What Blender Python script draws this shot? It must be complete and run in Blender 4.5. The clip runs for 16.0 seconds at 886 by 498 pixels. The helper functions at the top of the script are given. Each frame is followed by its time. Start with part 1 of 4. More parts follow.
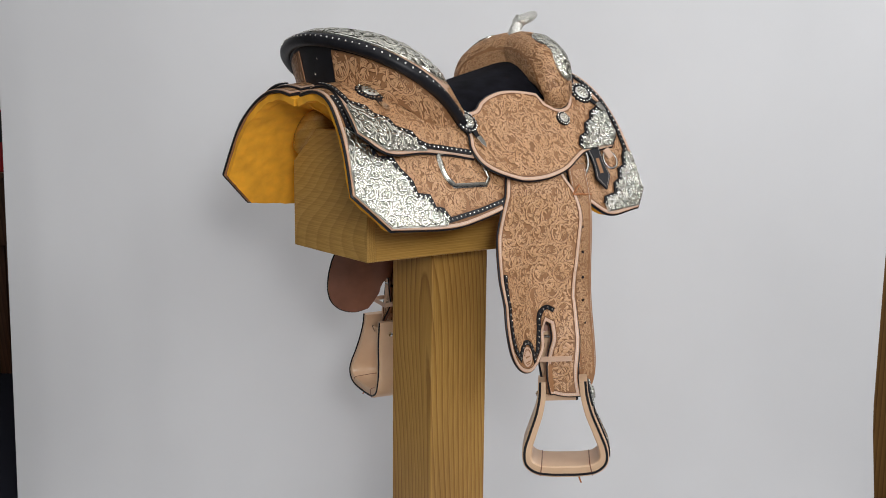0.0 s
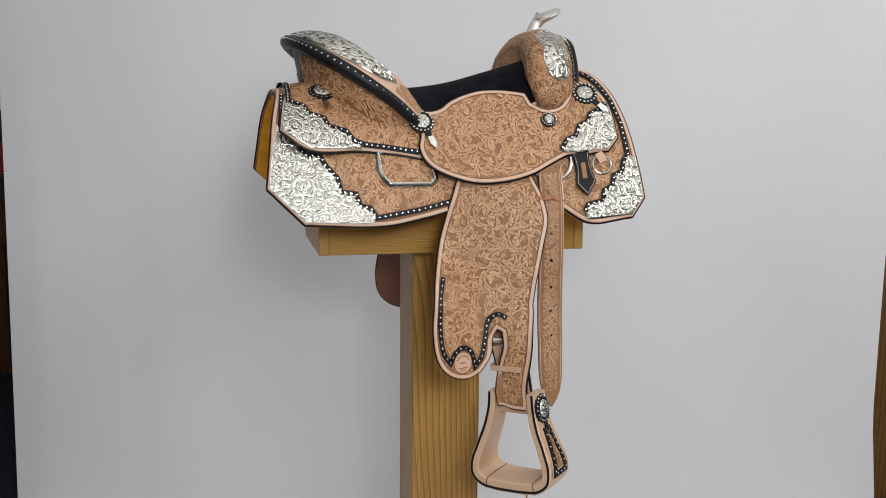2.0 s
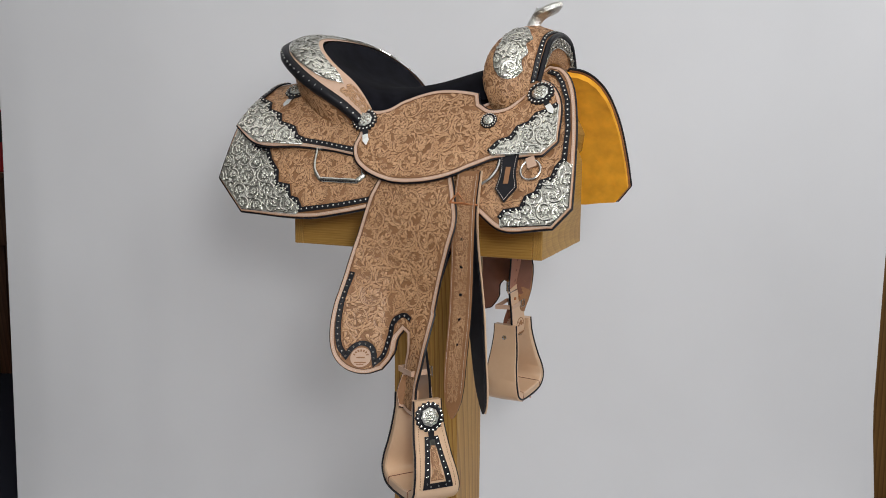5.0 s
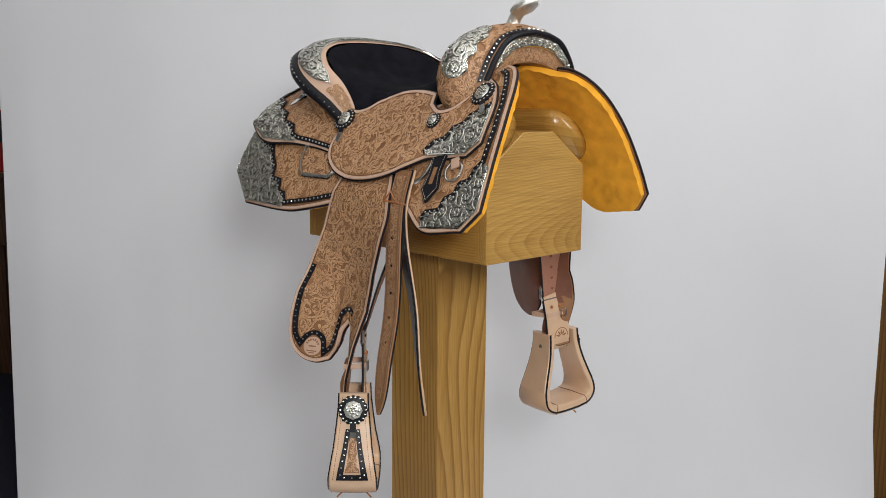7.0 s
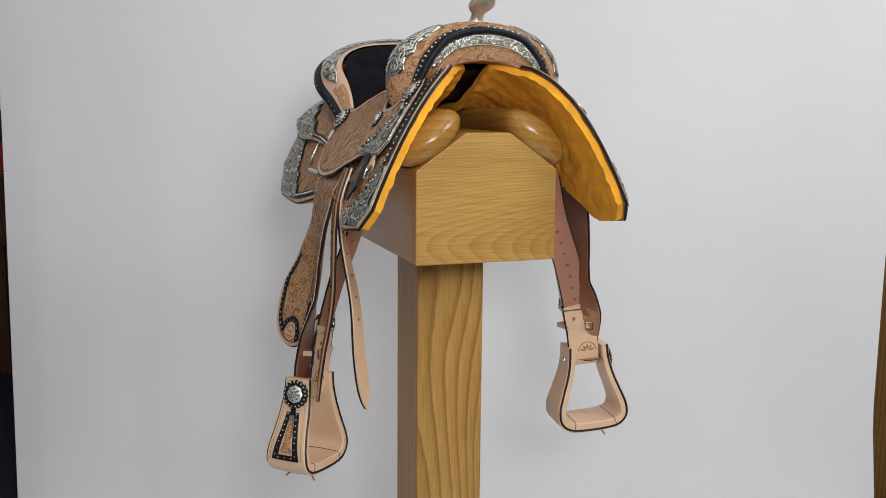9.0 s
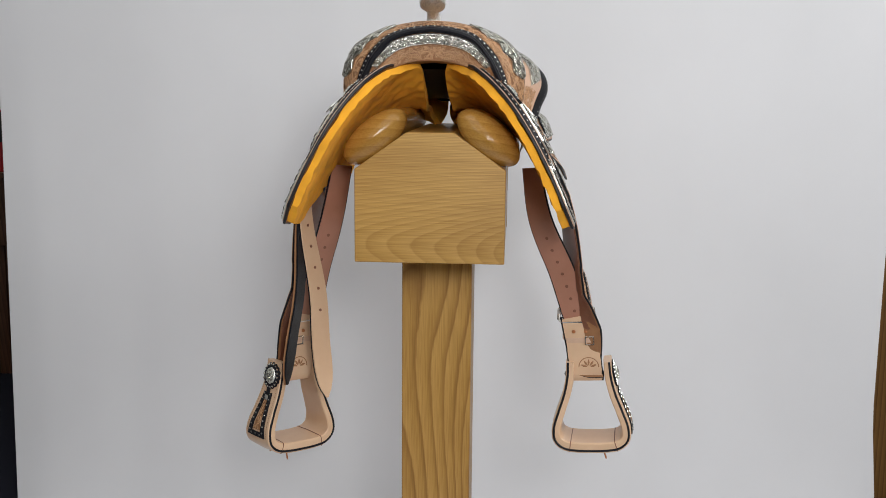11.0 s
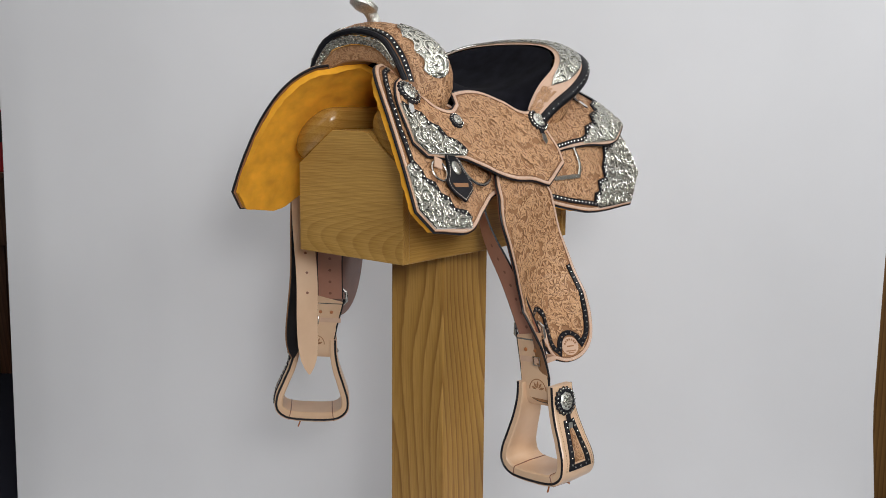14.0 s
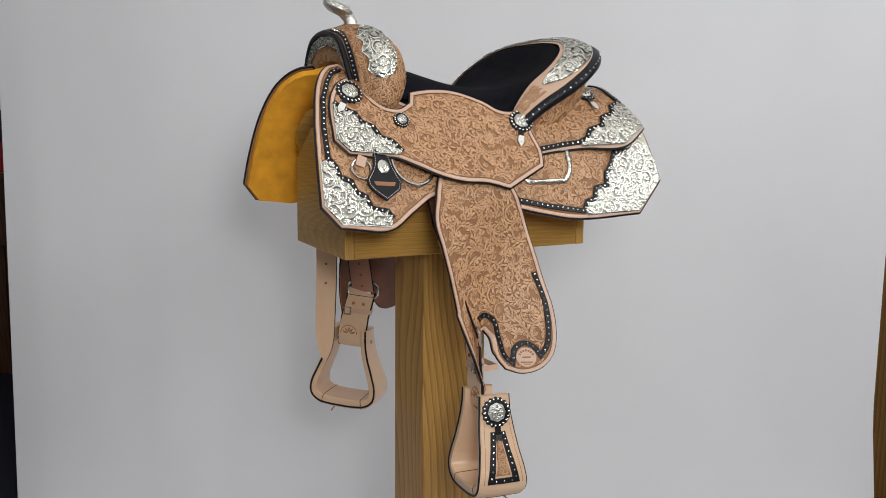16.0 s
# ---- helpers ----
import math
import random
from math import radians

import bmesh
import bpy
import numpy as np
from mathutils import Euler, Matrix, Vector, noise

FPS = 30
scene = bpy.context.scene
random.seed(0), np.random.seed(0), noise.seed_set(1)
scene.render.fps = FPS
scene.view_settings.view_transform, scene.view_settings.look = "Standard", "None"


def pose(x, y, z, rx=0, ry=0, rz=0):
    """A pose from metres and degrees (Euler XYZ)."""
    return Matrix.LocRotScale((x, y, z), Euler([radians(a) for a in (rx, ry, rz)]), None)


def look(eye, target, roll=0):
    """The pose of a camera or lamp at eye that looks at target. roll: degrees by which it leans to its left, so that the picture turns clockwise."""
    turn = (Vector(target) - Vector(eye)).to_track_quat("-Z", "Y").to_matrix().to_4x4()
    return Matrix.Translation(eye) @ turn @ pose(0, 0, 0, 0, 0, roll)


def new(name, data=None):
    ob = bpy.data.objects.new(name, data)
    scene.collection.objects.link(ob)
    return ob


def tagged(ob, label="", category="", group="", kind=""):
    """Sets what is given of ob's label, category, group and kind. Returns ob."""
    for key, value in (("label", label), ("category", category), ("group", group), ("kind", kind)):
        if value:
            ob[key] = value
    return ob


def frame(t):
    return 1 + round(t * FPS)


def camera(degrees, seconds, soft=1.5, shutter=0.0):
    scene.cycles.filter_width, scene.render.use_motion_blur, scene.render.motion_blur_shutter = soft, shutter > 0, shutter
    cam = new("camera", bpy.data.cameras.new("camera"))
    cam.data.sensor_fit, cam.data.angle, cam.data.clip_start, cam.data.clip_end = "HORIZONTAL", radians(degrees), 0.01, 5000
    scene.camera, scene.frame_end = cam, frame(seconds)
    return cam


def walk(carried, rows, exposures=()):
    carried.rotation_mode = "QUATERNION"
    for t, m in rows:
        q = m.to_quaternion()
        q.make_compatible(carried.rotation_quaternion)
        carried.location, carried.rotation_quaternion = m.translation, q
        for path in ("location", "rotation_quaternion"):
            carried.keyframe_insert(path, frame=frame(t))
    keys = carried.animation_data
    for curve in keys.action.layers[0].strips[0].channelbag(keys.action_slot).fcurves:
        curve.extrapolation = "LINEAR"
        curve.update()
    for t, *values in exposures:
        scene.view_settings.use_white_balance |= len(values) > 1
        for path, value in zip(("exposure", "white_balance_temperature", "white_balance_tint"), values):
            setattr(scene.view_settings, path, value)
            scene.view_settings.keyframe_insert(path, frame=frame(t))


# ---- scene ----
from mathutils.geometry import delaunay_2d_cdt

cam = camera(47.25, 16.0, soft=0.65)
CAM = Matrix.Translation((0.007, -2.09, 1.35)) @ Euler((radians(90 - 8.99), 0, 0)).to_matrix().to_4x4() @ pose(0, 0, 0, 0, 0, 0.496)
walk(cam, [(0.0, CAM), (16.0, CAM)], [(0, 0.02), (1.5, -0.06), (3, -0.13), (4.2, -0.12), (6.3, 0.0), (7.5, 0.07), (9, 0.08), (11.5, 0.05), (14, 0.02), (15, -0.04), (16, -0.11)])
# heading of the turning stand, in degrees
TURN = [(0, 36.73), (1, 24.78), (2, 13.04), (3, 1.2), (4, -10.9), (5, -22.4), (6.3, -37.36), (7, -45.9), (8, -58.2), (9, -70.6), (10, -82.4),
        (11.3, -97.53), (12, -106.0), (13, -118.25), (14, -130.1), (15, -141.8), (16, -153.3)]

# ---------------------------------------------------------------- light
world = bpy.data.worlds.new("world")
scene.world = world
world.use_nodes = True
bg = world.node_tree.nodes["Background"]
bg.inputs[0].default_value, bg.inputs[1].default_value = (0.9, 0.95, 1.0, 1), 0.1
scene.view_settings.exposure = 0.0


def lamp(name, eye, target, sx, sy, watts, colour):
    data = bpy.data.lights.new(name, "AREA")
    data.shape, data.size, data.size_y, data.energy, data.color = "RECTANGLE", sx, sy, watts, colour
    ob = new(name, data)
    ob.matrix_world = look(eye, target)
    return ob


# Unseen front lamps: key and near-camera lamp, placed from the soft shadows.
lamp("unseen_front_lamp", (1.0, -3.3, 2.35), (0.05, 0, 1.25), 1.2, 1.0, 31, (0.975, 0.99, 1.0))
lamp("unseen_front_lamp", (0.28, -2.6, 1.72), (0.0, 0, 1.2), 0.38, 0.38, 21, (0.985, 0.99, 1.0))
# Unseen weak fill, added to brighten the left side.
lamp("unseen_front_lamp", (-2.0, -2.6, 2.4), (0, 0, 1.25), 1.0, 1.0, 6, (0.97, 0.985, 1.0))
# Unseen lamp added only to brighten the paper's right part.
lamp("backdrop_fill_lamp", (2.5, -0.9, 2.5), (1.0, 0.95, 1.1), 0.8, 0.8, 27, (0.98, 0.99, 1.0))
# Broad fill from above, an added source out of view.
lamp("overhead_fill_lamp", (0.0, -1.0, 3.15), (0, -0.9, 0), 3.6, 2.6, 22, (0.98, 0.99, 1.0))


# ---------------------------------------------------------------- materials
def nodes(name):
    m = bpy.data.materials.new(name)
    m.use_nodes = True
    t = m.node_tree
    return m, t, t.nodes["Principled BSDF"]


def ramp(t, src, stops):
    r = t.nodes.new("ShaderNodeValToRGB")
    e = r.color_ramp.elements
    while len(e) < len(stops):
        e.new(0.5)
    for el, (p, c) in zip(e, stops):
        el.position, el.color = p, (*c, 1)
    t.links.new(src, r.inputs[0])
    return r.outputs[0]


def tex(t, kind, coords, scale, **kw):
    n = t.nodes.new(kind)
    t.links.new(coords, n.inputs["Vector"])
    n.inputs["Scale"].default_value = scale
    for k, v in kw.items():
        n.inputs[k].default_value = v
    return n


def objco(t, sx=1, sy=1, sz=1, rz=0, ry=0):
    c = t.nodes.new("ShaderNodeTexCoord")
    m = t.nodes.new("ShaderNodeMapping")
    t.links.new(c.outputs["Object"], m.inputs[0])
    m.inputs["Scale"].default_value = (sx, sy, sz)
    m.inputs["Rotation"].default_value = (0, radians(ry), radians(rz))
    return m.outputs[0]


def bump(t, b, height, strength, dist=0.001, chain=None):
    n = t.nodes.new("ShaderNodeBump")
    n.inputs["Strength"].default_value, n.inputs["Distance"].default_value = strength, dist
    t.links.new(height, n.inputs["Height"])
    if chain:
        t.links.new(chain, n.inputs["Normal"])
    t.links.new(n.outputs[0], b.inputs["Normal"])
    return n.outputs[0]


def leather(name, dark, light, rough=0.5, scale=30, grain=900, gs=0.25):
    m, t, b = nodes(name)
    c = objco(t)
    n = tex(t, "ShaderNodeTexNoise", c, scale, Detail=6, Roughness=0.6)
    t.links.new(ramp(t, n.outputs[0], [(0.3, dark), (0.7, light)]), b.inputs["Base Color"])
    b.inputs["Roughness"].default_value = rough
    g = tex(t, "ShaderNodeTexVoronoi", c, grain)
    bump(t, b, g.outputs[0], gs, 0.0006)
    return m


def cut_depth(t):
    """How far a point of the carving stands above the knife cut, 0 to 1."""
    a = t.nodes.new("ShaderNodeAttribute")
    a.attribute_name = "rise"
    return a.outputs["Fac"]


def mixed(t, fac, a, b):
    mx = t.nodes.new("ShaderNodeMix")
    mx.data_type = "RGBA"
    t.links.new(fac, mx.inputs["Factor"])
    for v, k in ((a, "A"), (b, "B")):
        if isinstance(v, tuple):
            mx.inputs[k].default_value = (*v, 1)
        else:
            t.links.new(v, mx.inputs[k])
    return mx.outputs["Result"]


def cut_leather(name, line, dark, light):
    """Raised carved leather, dark along the knife cuts and paler on top."""
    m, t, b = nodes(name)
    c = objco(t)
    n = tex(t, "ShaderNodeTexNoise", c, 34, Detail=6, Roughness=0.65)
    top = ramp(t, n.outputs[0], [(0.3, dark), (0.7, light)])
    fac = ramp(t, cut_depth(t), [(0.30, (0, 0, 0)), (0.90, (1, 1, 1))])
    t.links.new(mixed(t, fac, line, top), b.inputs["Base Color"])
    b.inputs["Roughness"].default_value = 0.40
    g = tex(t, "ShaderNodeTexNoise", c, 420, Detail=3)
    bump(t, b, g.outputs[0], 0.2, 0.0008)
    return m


def engraved(name, line, col, rough):
    """Polished silver relief, darker along the cuts."""
    m, t, b = nodes(name)
    c = objco(t)
    b.inputs["Metallic"].default_value = 1
    n = tex(t, "ShaderNodeTexNoise", c, 90, Detail=2, Distortion=1.0)
    fac = ramp(t, cut_depth(t), [(0.1, (0, 0, 0)), (0.7, (1, 1, 1))])
    top = ramp(t, n.outputs[0], [(0.3, [v * 0.85 for v in col]), (0.6, col)])
    t.links.new(mixed(t, fac, line, top), b.inputs["Base Color"])
    b.inputs["Roughness"].default_value = rough
    bump(t, b, n.outputs[0], 0.12, 0.002)
    return m


def metal(name, col, rough, scale, strength, dist=0.002):
    m, t, b = nodes(name)
    c = objco(t)
    b.inputs["Metallic"].default_value = 1
    n = tex(t, "ShaderNodeTexNoise", c, scale, Detail=3, Distortion=1.5)
    t.links.new(ramp(t, n.outputs[0], [(0.3, [v * 0.75 for v in col]), (0.6, col)]), b.inputs["Base Color"])
    b.inputs["Roughness"].default_value = rough
    bump(t, b, n.outputs[0], strength, dist)
    return m


def wood(name, a, b_, c_, ring=26, along="z", rough=0.42, pith=(0.05, 0.09, 0.0), tilt=(3.0, 2.0), warp=0.02):
    """Sawn timber: growth rings round a slightly tilted pith, fine pores, blotches."""
    m, t, b = nodes(name)
    def axes(f, p=1.0, q=1.0):
        return {"z": (p, q, f), "x": (f, p, q), "y": (p, f, q)}[along]
    co = t.nodes.new("ShaderNodeTexCoord").outputs["Object"]
    mp = t.nodes.new("ShaderNodeMapping")
    t.links.new(co, mp.inputs[0])
    mp.inputs["Location"].default_value = pith
    k = {"z": (tilt[0], tilt[1], 0), "x": (0, tilt[0], tilt[1]), "y": (tilt[0], 0, tilt[1])}[along]
    mp.inputs["Rotation"].default_value = [radians(q) for q in k]
    n0 = tex(t, "ShaderNodeTexNoise", objco(t, *axes(0.3)), 5, Detail=1.2)
    mix = t.nodes.new("ShaderNodeVectorMath")
    mix.operation = "MULTIPLY_ADD"
    mix.inputs[1].default_value = (warp, warp, warp)
    t.links.new(n0.outputs["Color"], mix.inputs[0])
    t.links.new(mp.outputs[0], mix.inputs[2])
    w = tex(t, "ShaderNodeTexWave", mix.outputs[0], ring, Distortion=0.5, Detail=2)
    w.wave_type = "RINGS"
    w.rings_direction = along.upper()
    w.wave_profile = "SAW"
    col = ramp(t, w.outputs["Fac"], [(0.0, b_), (0.6, a), (0.9, c_), (1.0, b_)])
    f = tex(t, "ShaderNodeTexNoise", objco(t, *axes(0.025)), 520, Detail=2)
    big = tex(t, "ShaderNodeTexNoise", objco(t, *axes(0.3)), 9, Detail=3)
    out = col
    for src, lo, fac in ((f.outputs[0], (0.6, 0.52, 0.40), 0.5), (big.outputs[0], (0.74, 0.68, 0.58), 0.6)):
        mx = t.nodes.new("ShaderNodeMix")
        mx.data_type, mx.blend_type = "RGBA", "MULTIPLY"
        mx.inputs["Factor"].default_value = fac
        t.links.new(out, mx.inputs["A"])
        t.links.new(ramp(t, src, [(0.35, lo), (0.6, (1, 1, 1))]), mx.inputs["B"])
        out = mx.outputs["Result"]
    t.links.new(out, b.inputs["Base Color"])
    b.inputs["Roughness"].default_value = rough
    bump(t, b, f.outputs[0], 0.15, 0.0008)
    return m


def plain(name, col, rough=0.6, var=0.15, scale=8, metallic=0.0, bs=0.1):
    m, t, b = nodes(name)
    n = tex(t, "ShaderNodeTexNoise", objco(t), scale, Detail=5)
    t.links.new(ramp(t, n.outputs[0], [(0.3, [v * (1 - var) for v in col]), (0.7, [min(1, v * (1 + var)) for v in col])]), b.inputs["Base Color"])
    b.inputs["Roughness"].default_value, b.inputs["Metallic"].default_value = rough, metallic
    bump(t, b, n.outputs[0], bs, 0.002)
    return m


def matte(*a, **k):
    m = plain(*a, **k)
    m.node_tree.nodes["Principled BSDF"].inputs["Specular IOR Level"].default_value = 0.12
    return m


M_TAN = leather("tooled_leather", (0.27, 0.125, 0.052), (0.36, 0.175, 0.076), 0.55, grain=700, gs=0.5)
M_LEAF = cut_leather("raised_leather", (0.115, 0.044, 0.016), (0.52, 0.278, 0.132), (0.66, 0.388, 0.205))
M_ENGRAVE = engraved("engraved_relief", (0.34, 0.33, 0.27), (0.77, 0.76, 0.685), 0.25)
M_CUT = leather("dark_cut", (0.15, 0.062, 0.024), (0.21, 0.09, 0.036), 0.5)
M_PINK = leather("natural_leather", (0.58, 0.375, 0.26), (0.66, 0.445, 0.32), 0.42, gs=0.12)
M_SMOOTH = leather("smooth_natural_leather", (0.64, 0.42, 0.265), (0.71, 0.49, 0.32), 0.30, scale=14, gs=0.08)
M_BROWN = leather("brown_leather", (0.17, 0.065, 0.035), (0.24, 0.095, 0.055), 0.42, scale=16, gs=0.1)
M_ROSE = leather("rosy_strap_leather", (0.36, 0.16, 0.10), (0.43, 0.20, 0.13), 0.45, scale=16, gs=0.1)
M_BLACK = leather("black_leather", (0.006, 0.006, 0.008), (0.014, 0.014, 0.018), 0.42, gs=0.15)
M_BLACK.node_tree.nodes["Principled BSDF"].inputs["Specular IOR Level"].default_value = 0.25
M_SILVER = metal("engraved_silver", (0.68, 0.67, 0.605), 0.27, 160, 0.25)
M_DOME = metal("engraved_dome", (0.88, 0.87, 0.81), 0.3, 170, 0.9, 0.003)
M_BAR = wood("varnished_bar", (0.42, 0.225, 0.05), (0.46, 0.25, 0.06), (0.37, 0.195, 0.042), along="x", ring=20, rough=0.24)
M_CHROME = metal("polished_silver", (0.9, 0.9, 0.86), 0.12, 40, 0.1)
M_STEEL = metal("steel", (0.7, 0.68, 0.64), 0.25, 60, 0.05)
M_WOOD = wood("oak", (0.45, 0.25, 0.058), (0.51, 0.295, 0.078), (0.30, 0.148, 0.032), ring=27, warp=0.08, pith=(0.03, 0.09, 0), tilt=(5.0, 3.0))
M_WOODX = wood("oak_lengthwise", (0.46, 0.26, 0.06), (0.50, 0.295, 0.078), (0.41, 0.225, 0.05), along="x", ring=60, pith=(0, 0.12, -1.3), tilt=(1.0, 1.2), rough=0.3)
M_WOODY = wood("oak_crosswise", (0.48, 0.278, 0.068), (0.53, 0.315, 0.086), (0.43, 0.24, 0.057), along="y", ring=68, warp=0.05, pith=(-0.20, 0, -1.09), tilt=(1.5, 6.0))
M_FLEECE = plain("yellow_fleece", (0.88, 0.395, 0.024), 0.95, 0.16, 26, bs=0.9)
M_SUEDE = matte("black_suede", (0.006, 0.006, 0.009), 0.95, 0.5, 30, bs=0.3)
M_PAPER = plain("white_paper", (0.74, 0.74, 0.755), 0.85, 0.035, 1.3, bs=0.05)
M_FLOOR = plain("navy_carpet", (0.012, 0.014, 0.03), 0.95, 0.4, 300, bs=0.4)
M_PANEL = wood("dark_panelling", (0.09, 0.035, 0.015), (0.12, 0.05, 0.022), (0.06, 0.022, 0.01))
M_WALL = plain("unseen_room_paint", (0.62, 0.60, 0.57), 0.8, 0.05, 3)
M_RED = plain("red_cloth", (0.35, 0.01, 0.012), 0.7, 0.3, 20)
M_WHITE = plain("white_card", (0.7, 0.7, 0.7), 0.6, 0.05, 20)
M_PLATE = metal("silver_ground", (0.60, 0.59, 0.52), 0.32, 120, 0.25)
M_THREAD = plain("pale_thread", (0.72, 0.62, 0.55), 0.7, 0.1, 50)
M_BLACKCARD = plain("black_card", (0.02, 0.02, 0.022), 0.6, 0.2, 20)
M_WARM = wood("brown_board", (0.17, 0.085, 0.02), (0.22, 0.11, 0.03), (0.11, 0.05, 0.012))
M_TIE = leather("orange_lace", (0.38, 0.13, 0.04), (0.45, 0.17, 0.06), 0.5)


# ---------------------------------------------------------------- mesh helpers
def part(name, bm, material, parent, label="", smooth=True):
    me = bpy.data.meshes.new(name)
    if smooth:
        for f in bm.faces:
            f.smooth = True
    bm.to_mesh(me)
    bm.free()
    me.materials.append(material)
    ob = new(name, me)
    ob.parent = parent
    if smooth:
        me.set_sharp_from_angle(angle=radians(40))
    return tagged(ob, label)


def thing(name, label, category, group="", kind=""):
    return tagged(new(name), label, category, group, kind)


def box(bm, x0, y0, z0, x1, y1, z1, bevel=0.0):
    r = bmesh.ops.create_cube(bm, size=1, matrix=Matrix.Translation(((x0 + x1) / 2, (y0 + y1) / 2, (z0 + z1) / 2)) @ Matrix.Diagonal((x1 - x0, y1 - y0, z1 - z0, 1)))
    if bevel:
        es = list({e for v in r["verts"] for e in v.link_edges})
        bmesh.ops.bevel(bm, geom=es, offset=bevel, segments=2, affect="EDGES", profile=0.5)
    return bm


def curve_pts(pts, closed=True, step=0.006, sharp=38):
    """Rounded line through the points; sharp turns stay corners."""
    P = [Vector(p) for p in pts]
    n = len(P)
    out = []
    tin, tout = [], []
    for i in range(n):
        a, b, c = P[i - 1] if closed or i else P[0], P[i], P[(i + 1) % n] if closed or i < n - 1 else P[-1]
        u, v = b - a, c - b
        if u.length < 1e-9 or v.length < 1e-9:
            d = v if u.length < 1e-9 else u
            tin.append(d), tout.append(d)
        elif u.angle(v) > radians(sharp):
            tin.append(u), tout.append(v)
        else:
            d = (u.normalized() + v.normalized()).normalized()
            tin.append(d * u.length), tout.append(d * v.length)
    for i in range(n if closed else n - 1):
        a, b = P[i], P[(i + 1) % n]
        k = max(1, math.ceil((b - a).length / step))
        for j in range(k):
            s = j / k
            h = s * s * s
            q = s * s
            out.append((2 * h - 3 * q + 1) * a + (h - 2 * q + s) * tout[i] + (3 * q - 2 * h) * b + (h - q) * tin[(i + 1) % n])
    if not closed:
        out.append(P[-1])
    return out


def inside(P, poly):
    """For each of the points P: is it inside the outline."""
    A = np.array([tuple(p) for p in poly])
    B = np.roll(A, -1, 0)
    r = np.zeros(len(P), bool)
    x, y = P[:, 0], P[:, 1]
    for a, b in zip(A, B):
        if a[1] != b[1]:
            r ^= ((a[1] > y) != (b[1] > y)) & (x < (b[0] - a[0]) / (b[1] - a[1]) * (y - a[1]) + a[0])
    return r


def gap(P, poly, closed=True):
    """Distance of the points P from a line."""
    A = np.array([tuple(p) for p in poly])
    B = np.roll(A, -1, 0)
    if not closed:
        A, B = A[:-1], B[:-1]
    best = np.full(len(P), 81.0)
    x, y = P[:, 0], P[:, 1]
    for a, b in zip(A, B):
        dx, dy = b - a
        L = max(dx * dx + dy * dy, 1e-12)
        px, py = x - a[0], y - a[1]
        t = np.minimum(np.maximum((px * dx + py * dy) / L, 0), 1)
        px -= dx * t
        py -= dy * t
        np.minimum(best, px * px + py * py, out=best)
    return np.sqrt(best)


def mesh_of(V, F):
    bm = bmesh.new()
    vs = [bm.verts.new(v) for v in V]
    for f in F:
        bm.faces.new([vs[i] for i in f])
    return bm


def sheet(poly, place, d, thick, cell=0.012, lump=0.0):
    """A sheet with thickness, cut to the outline poly and laid on the surface place(u, v, d)."""
    A = np.array([tuple(p) for p in poly])
    lo, hi = A.min(0), A.max(0)
    g = np.stack(np.meshgrid(np.arange(lo[0], hi[0], cell), np.arange(lo[1], hi[1], cell)), -1).reshape(-1, 2)
    g = g[inside(g, poly)] if len(g) else g
    g = g[gap(g, poly) > cell * 0.45] if len(g) else g
    pts = [Vector(p) for p in poly] + [Vector(p) for p in g]
    n = len(poly)
    co, _, tris, *_ = delaunay_2d_cdt(pts, [(i, (i + 1) % n) for i in range(n)], [], 1, 1e-6)
    C = np.array([tuple(c) for c in co])
    d1, d2 = np.full(len(C), d), np.full(len(C), d - thick)
    if lump:
        d1 = d1 + lump * np.array([noise.noise((c[0] * 45, c[1] * 45, 0)) for c in C])
        d2 = d2 - lump * 1.5 * (0.6 + np.array([noise.noise((c[0] * 60, c[1] * 60, 3)) for c in C]))
    V = np.concatenate([place(C[:, 0], C[:, 1], d1), place(C[:, 0], C[:, 1], d2)])
    m = len(C)
    F, count = [], {}
    for t in tris:
        F.append(tuple(t))
        F.append(tuple(i + m for i in reversed(t)))
        for i in range(3):
            e = (t[i], t[(i + 1) % 3])
            k = tuple(sorted(e))
            count[k] = None if k in count else e
    for e in count.values():
        if e:
            F.append((e[1], e[0], e[0] + m, e[1] + m))
    bm = mesh_of(V, F)
    bmesh.ops.recalc_face_normals(bm, faces=bm.faces)
    return bm


def laid(place, line, d):
    A = np.array([tuple(p) for p in line])
    return [Vector(p) for p in place(A[:, 0], A[:, 1], np.full(len(A), d))]


def offset_line(line, w, closed):
    """The line moved sideways by w, with mitred corners."""
    A = np.array([tuple(p) for p in line])
    n = len(A)
    out = []
    for i in range(n):
        a = A[i - 1] if closed or i else A[i]
        c = A[(i + 1) % n] if closed or i < n - 1 else A[i]
        u, v = A[i] - a, c - A[i]
        u = u / np.hypot(*u) if np.hypot(*u) > 1e-9 else None
        v = v / np.hypot(*v) if np.hypot(*v) > 1e-9 else None
        u = v if u is None else u
        v = u if v is None else v
        m = np.array([-(u + v)[1], (u + v)[0]])
        L = np.hypot(*m)
        m = m / L if L > 1e-6 else np.array([-u[1], u[0]])
        k = 1 / max(0.5, float(m @ np.array([-u[1], u[0]])))
        out.append(A[i] + m * w * k)
    return np.array(out)


def area(line):
    A = np.array([tuple(p) for p in line])
    B = np.roll(A, -1, 0)
    return 0.5 * float((A[:, 0] * B[:, 1] - B[:, 0] * A[:, 1]).sum())


def ribbon(a, b, place, d, thick, closed):
    """A flat band between two lines of equal count, laid on a surface."""
    n = len(a)
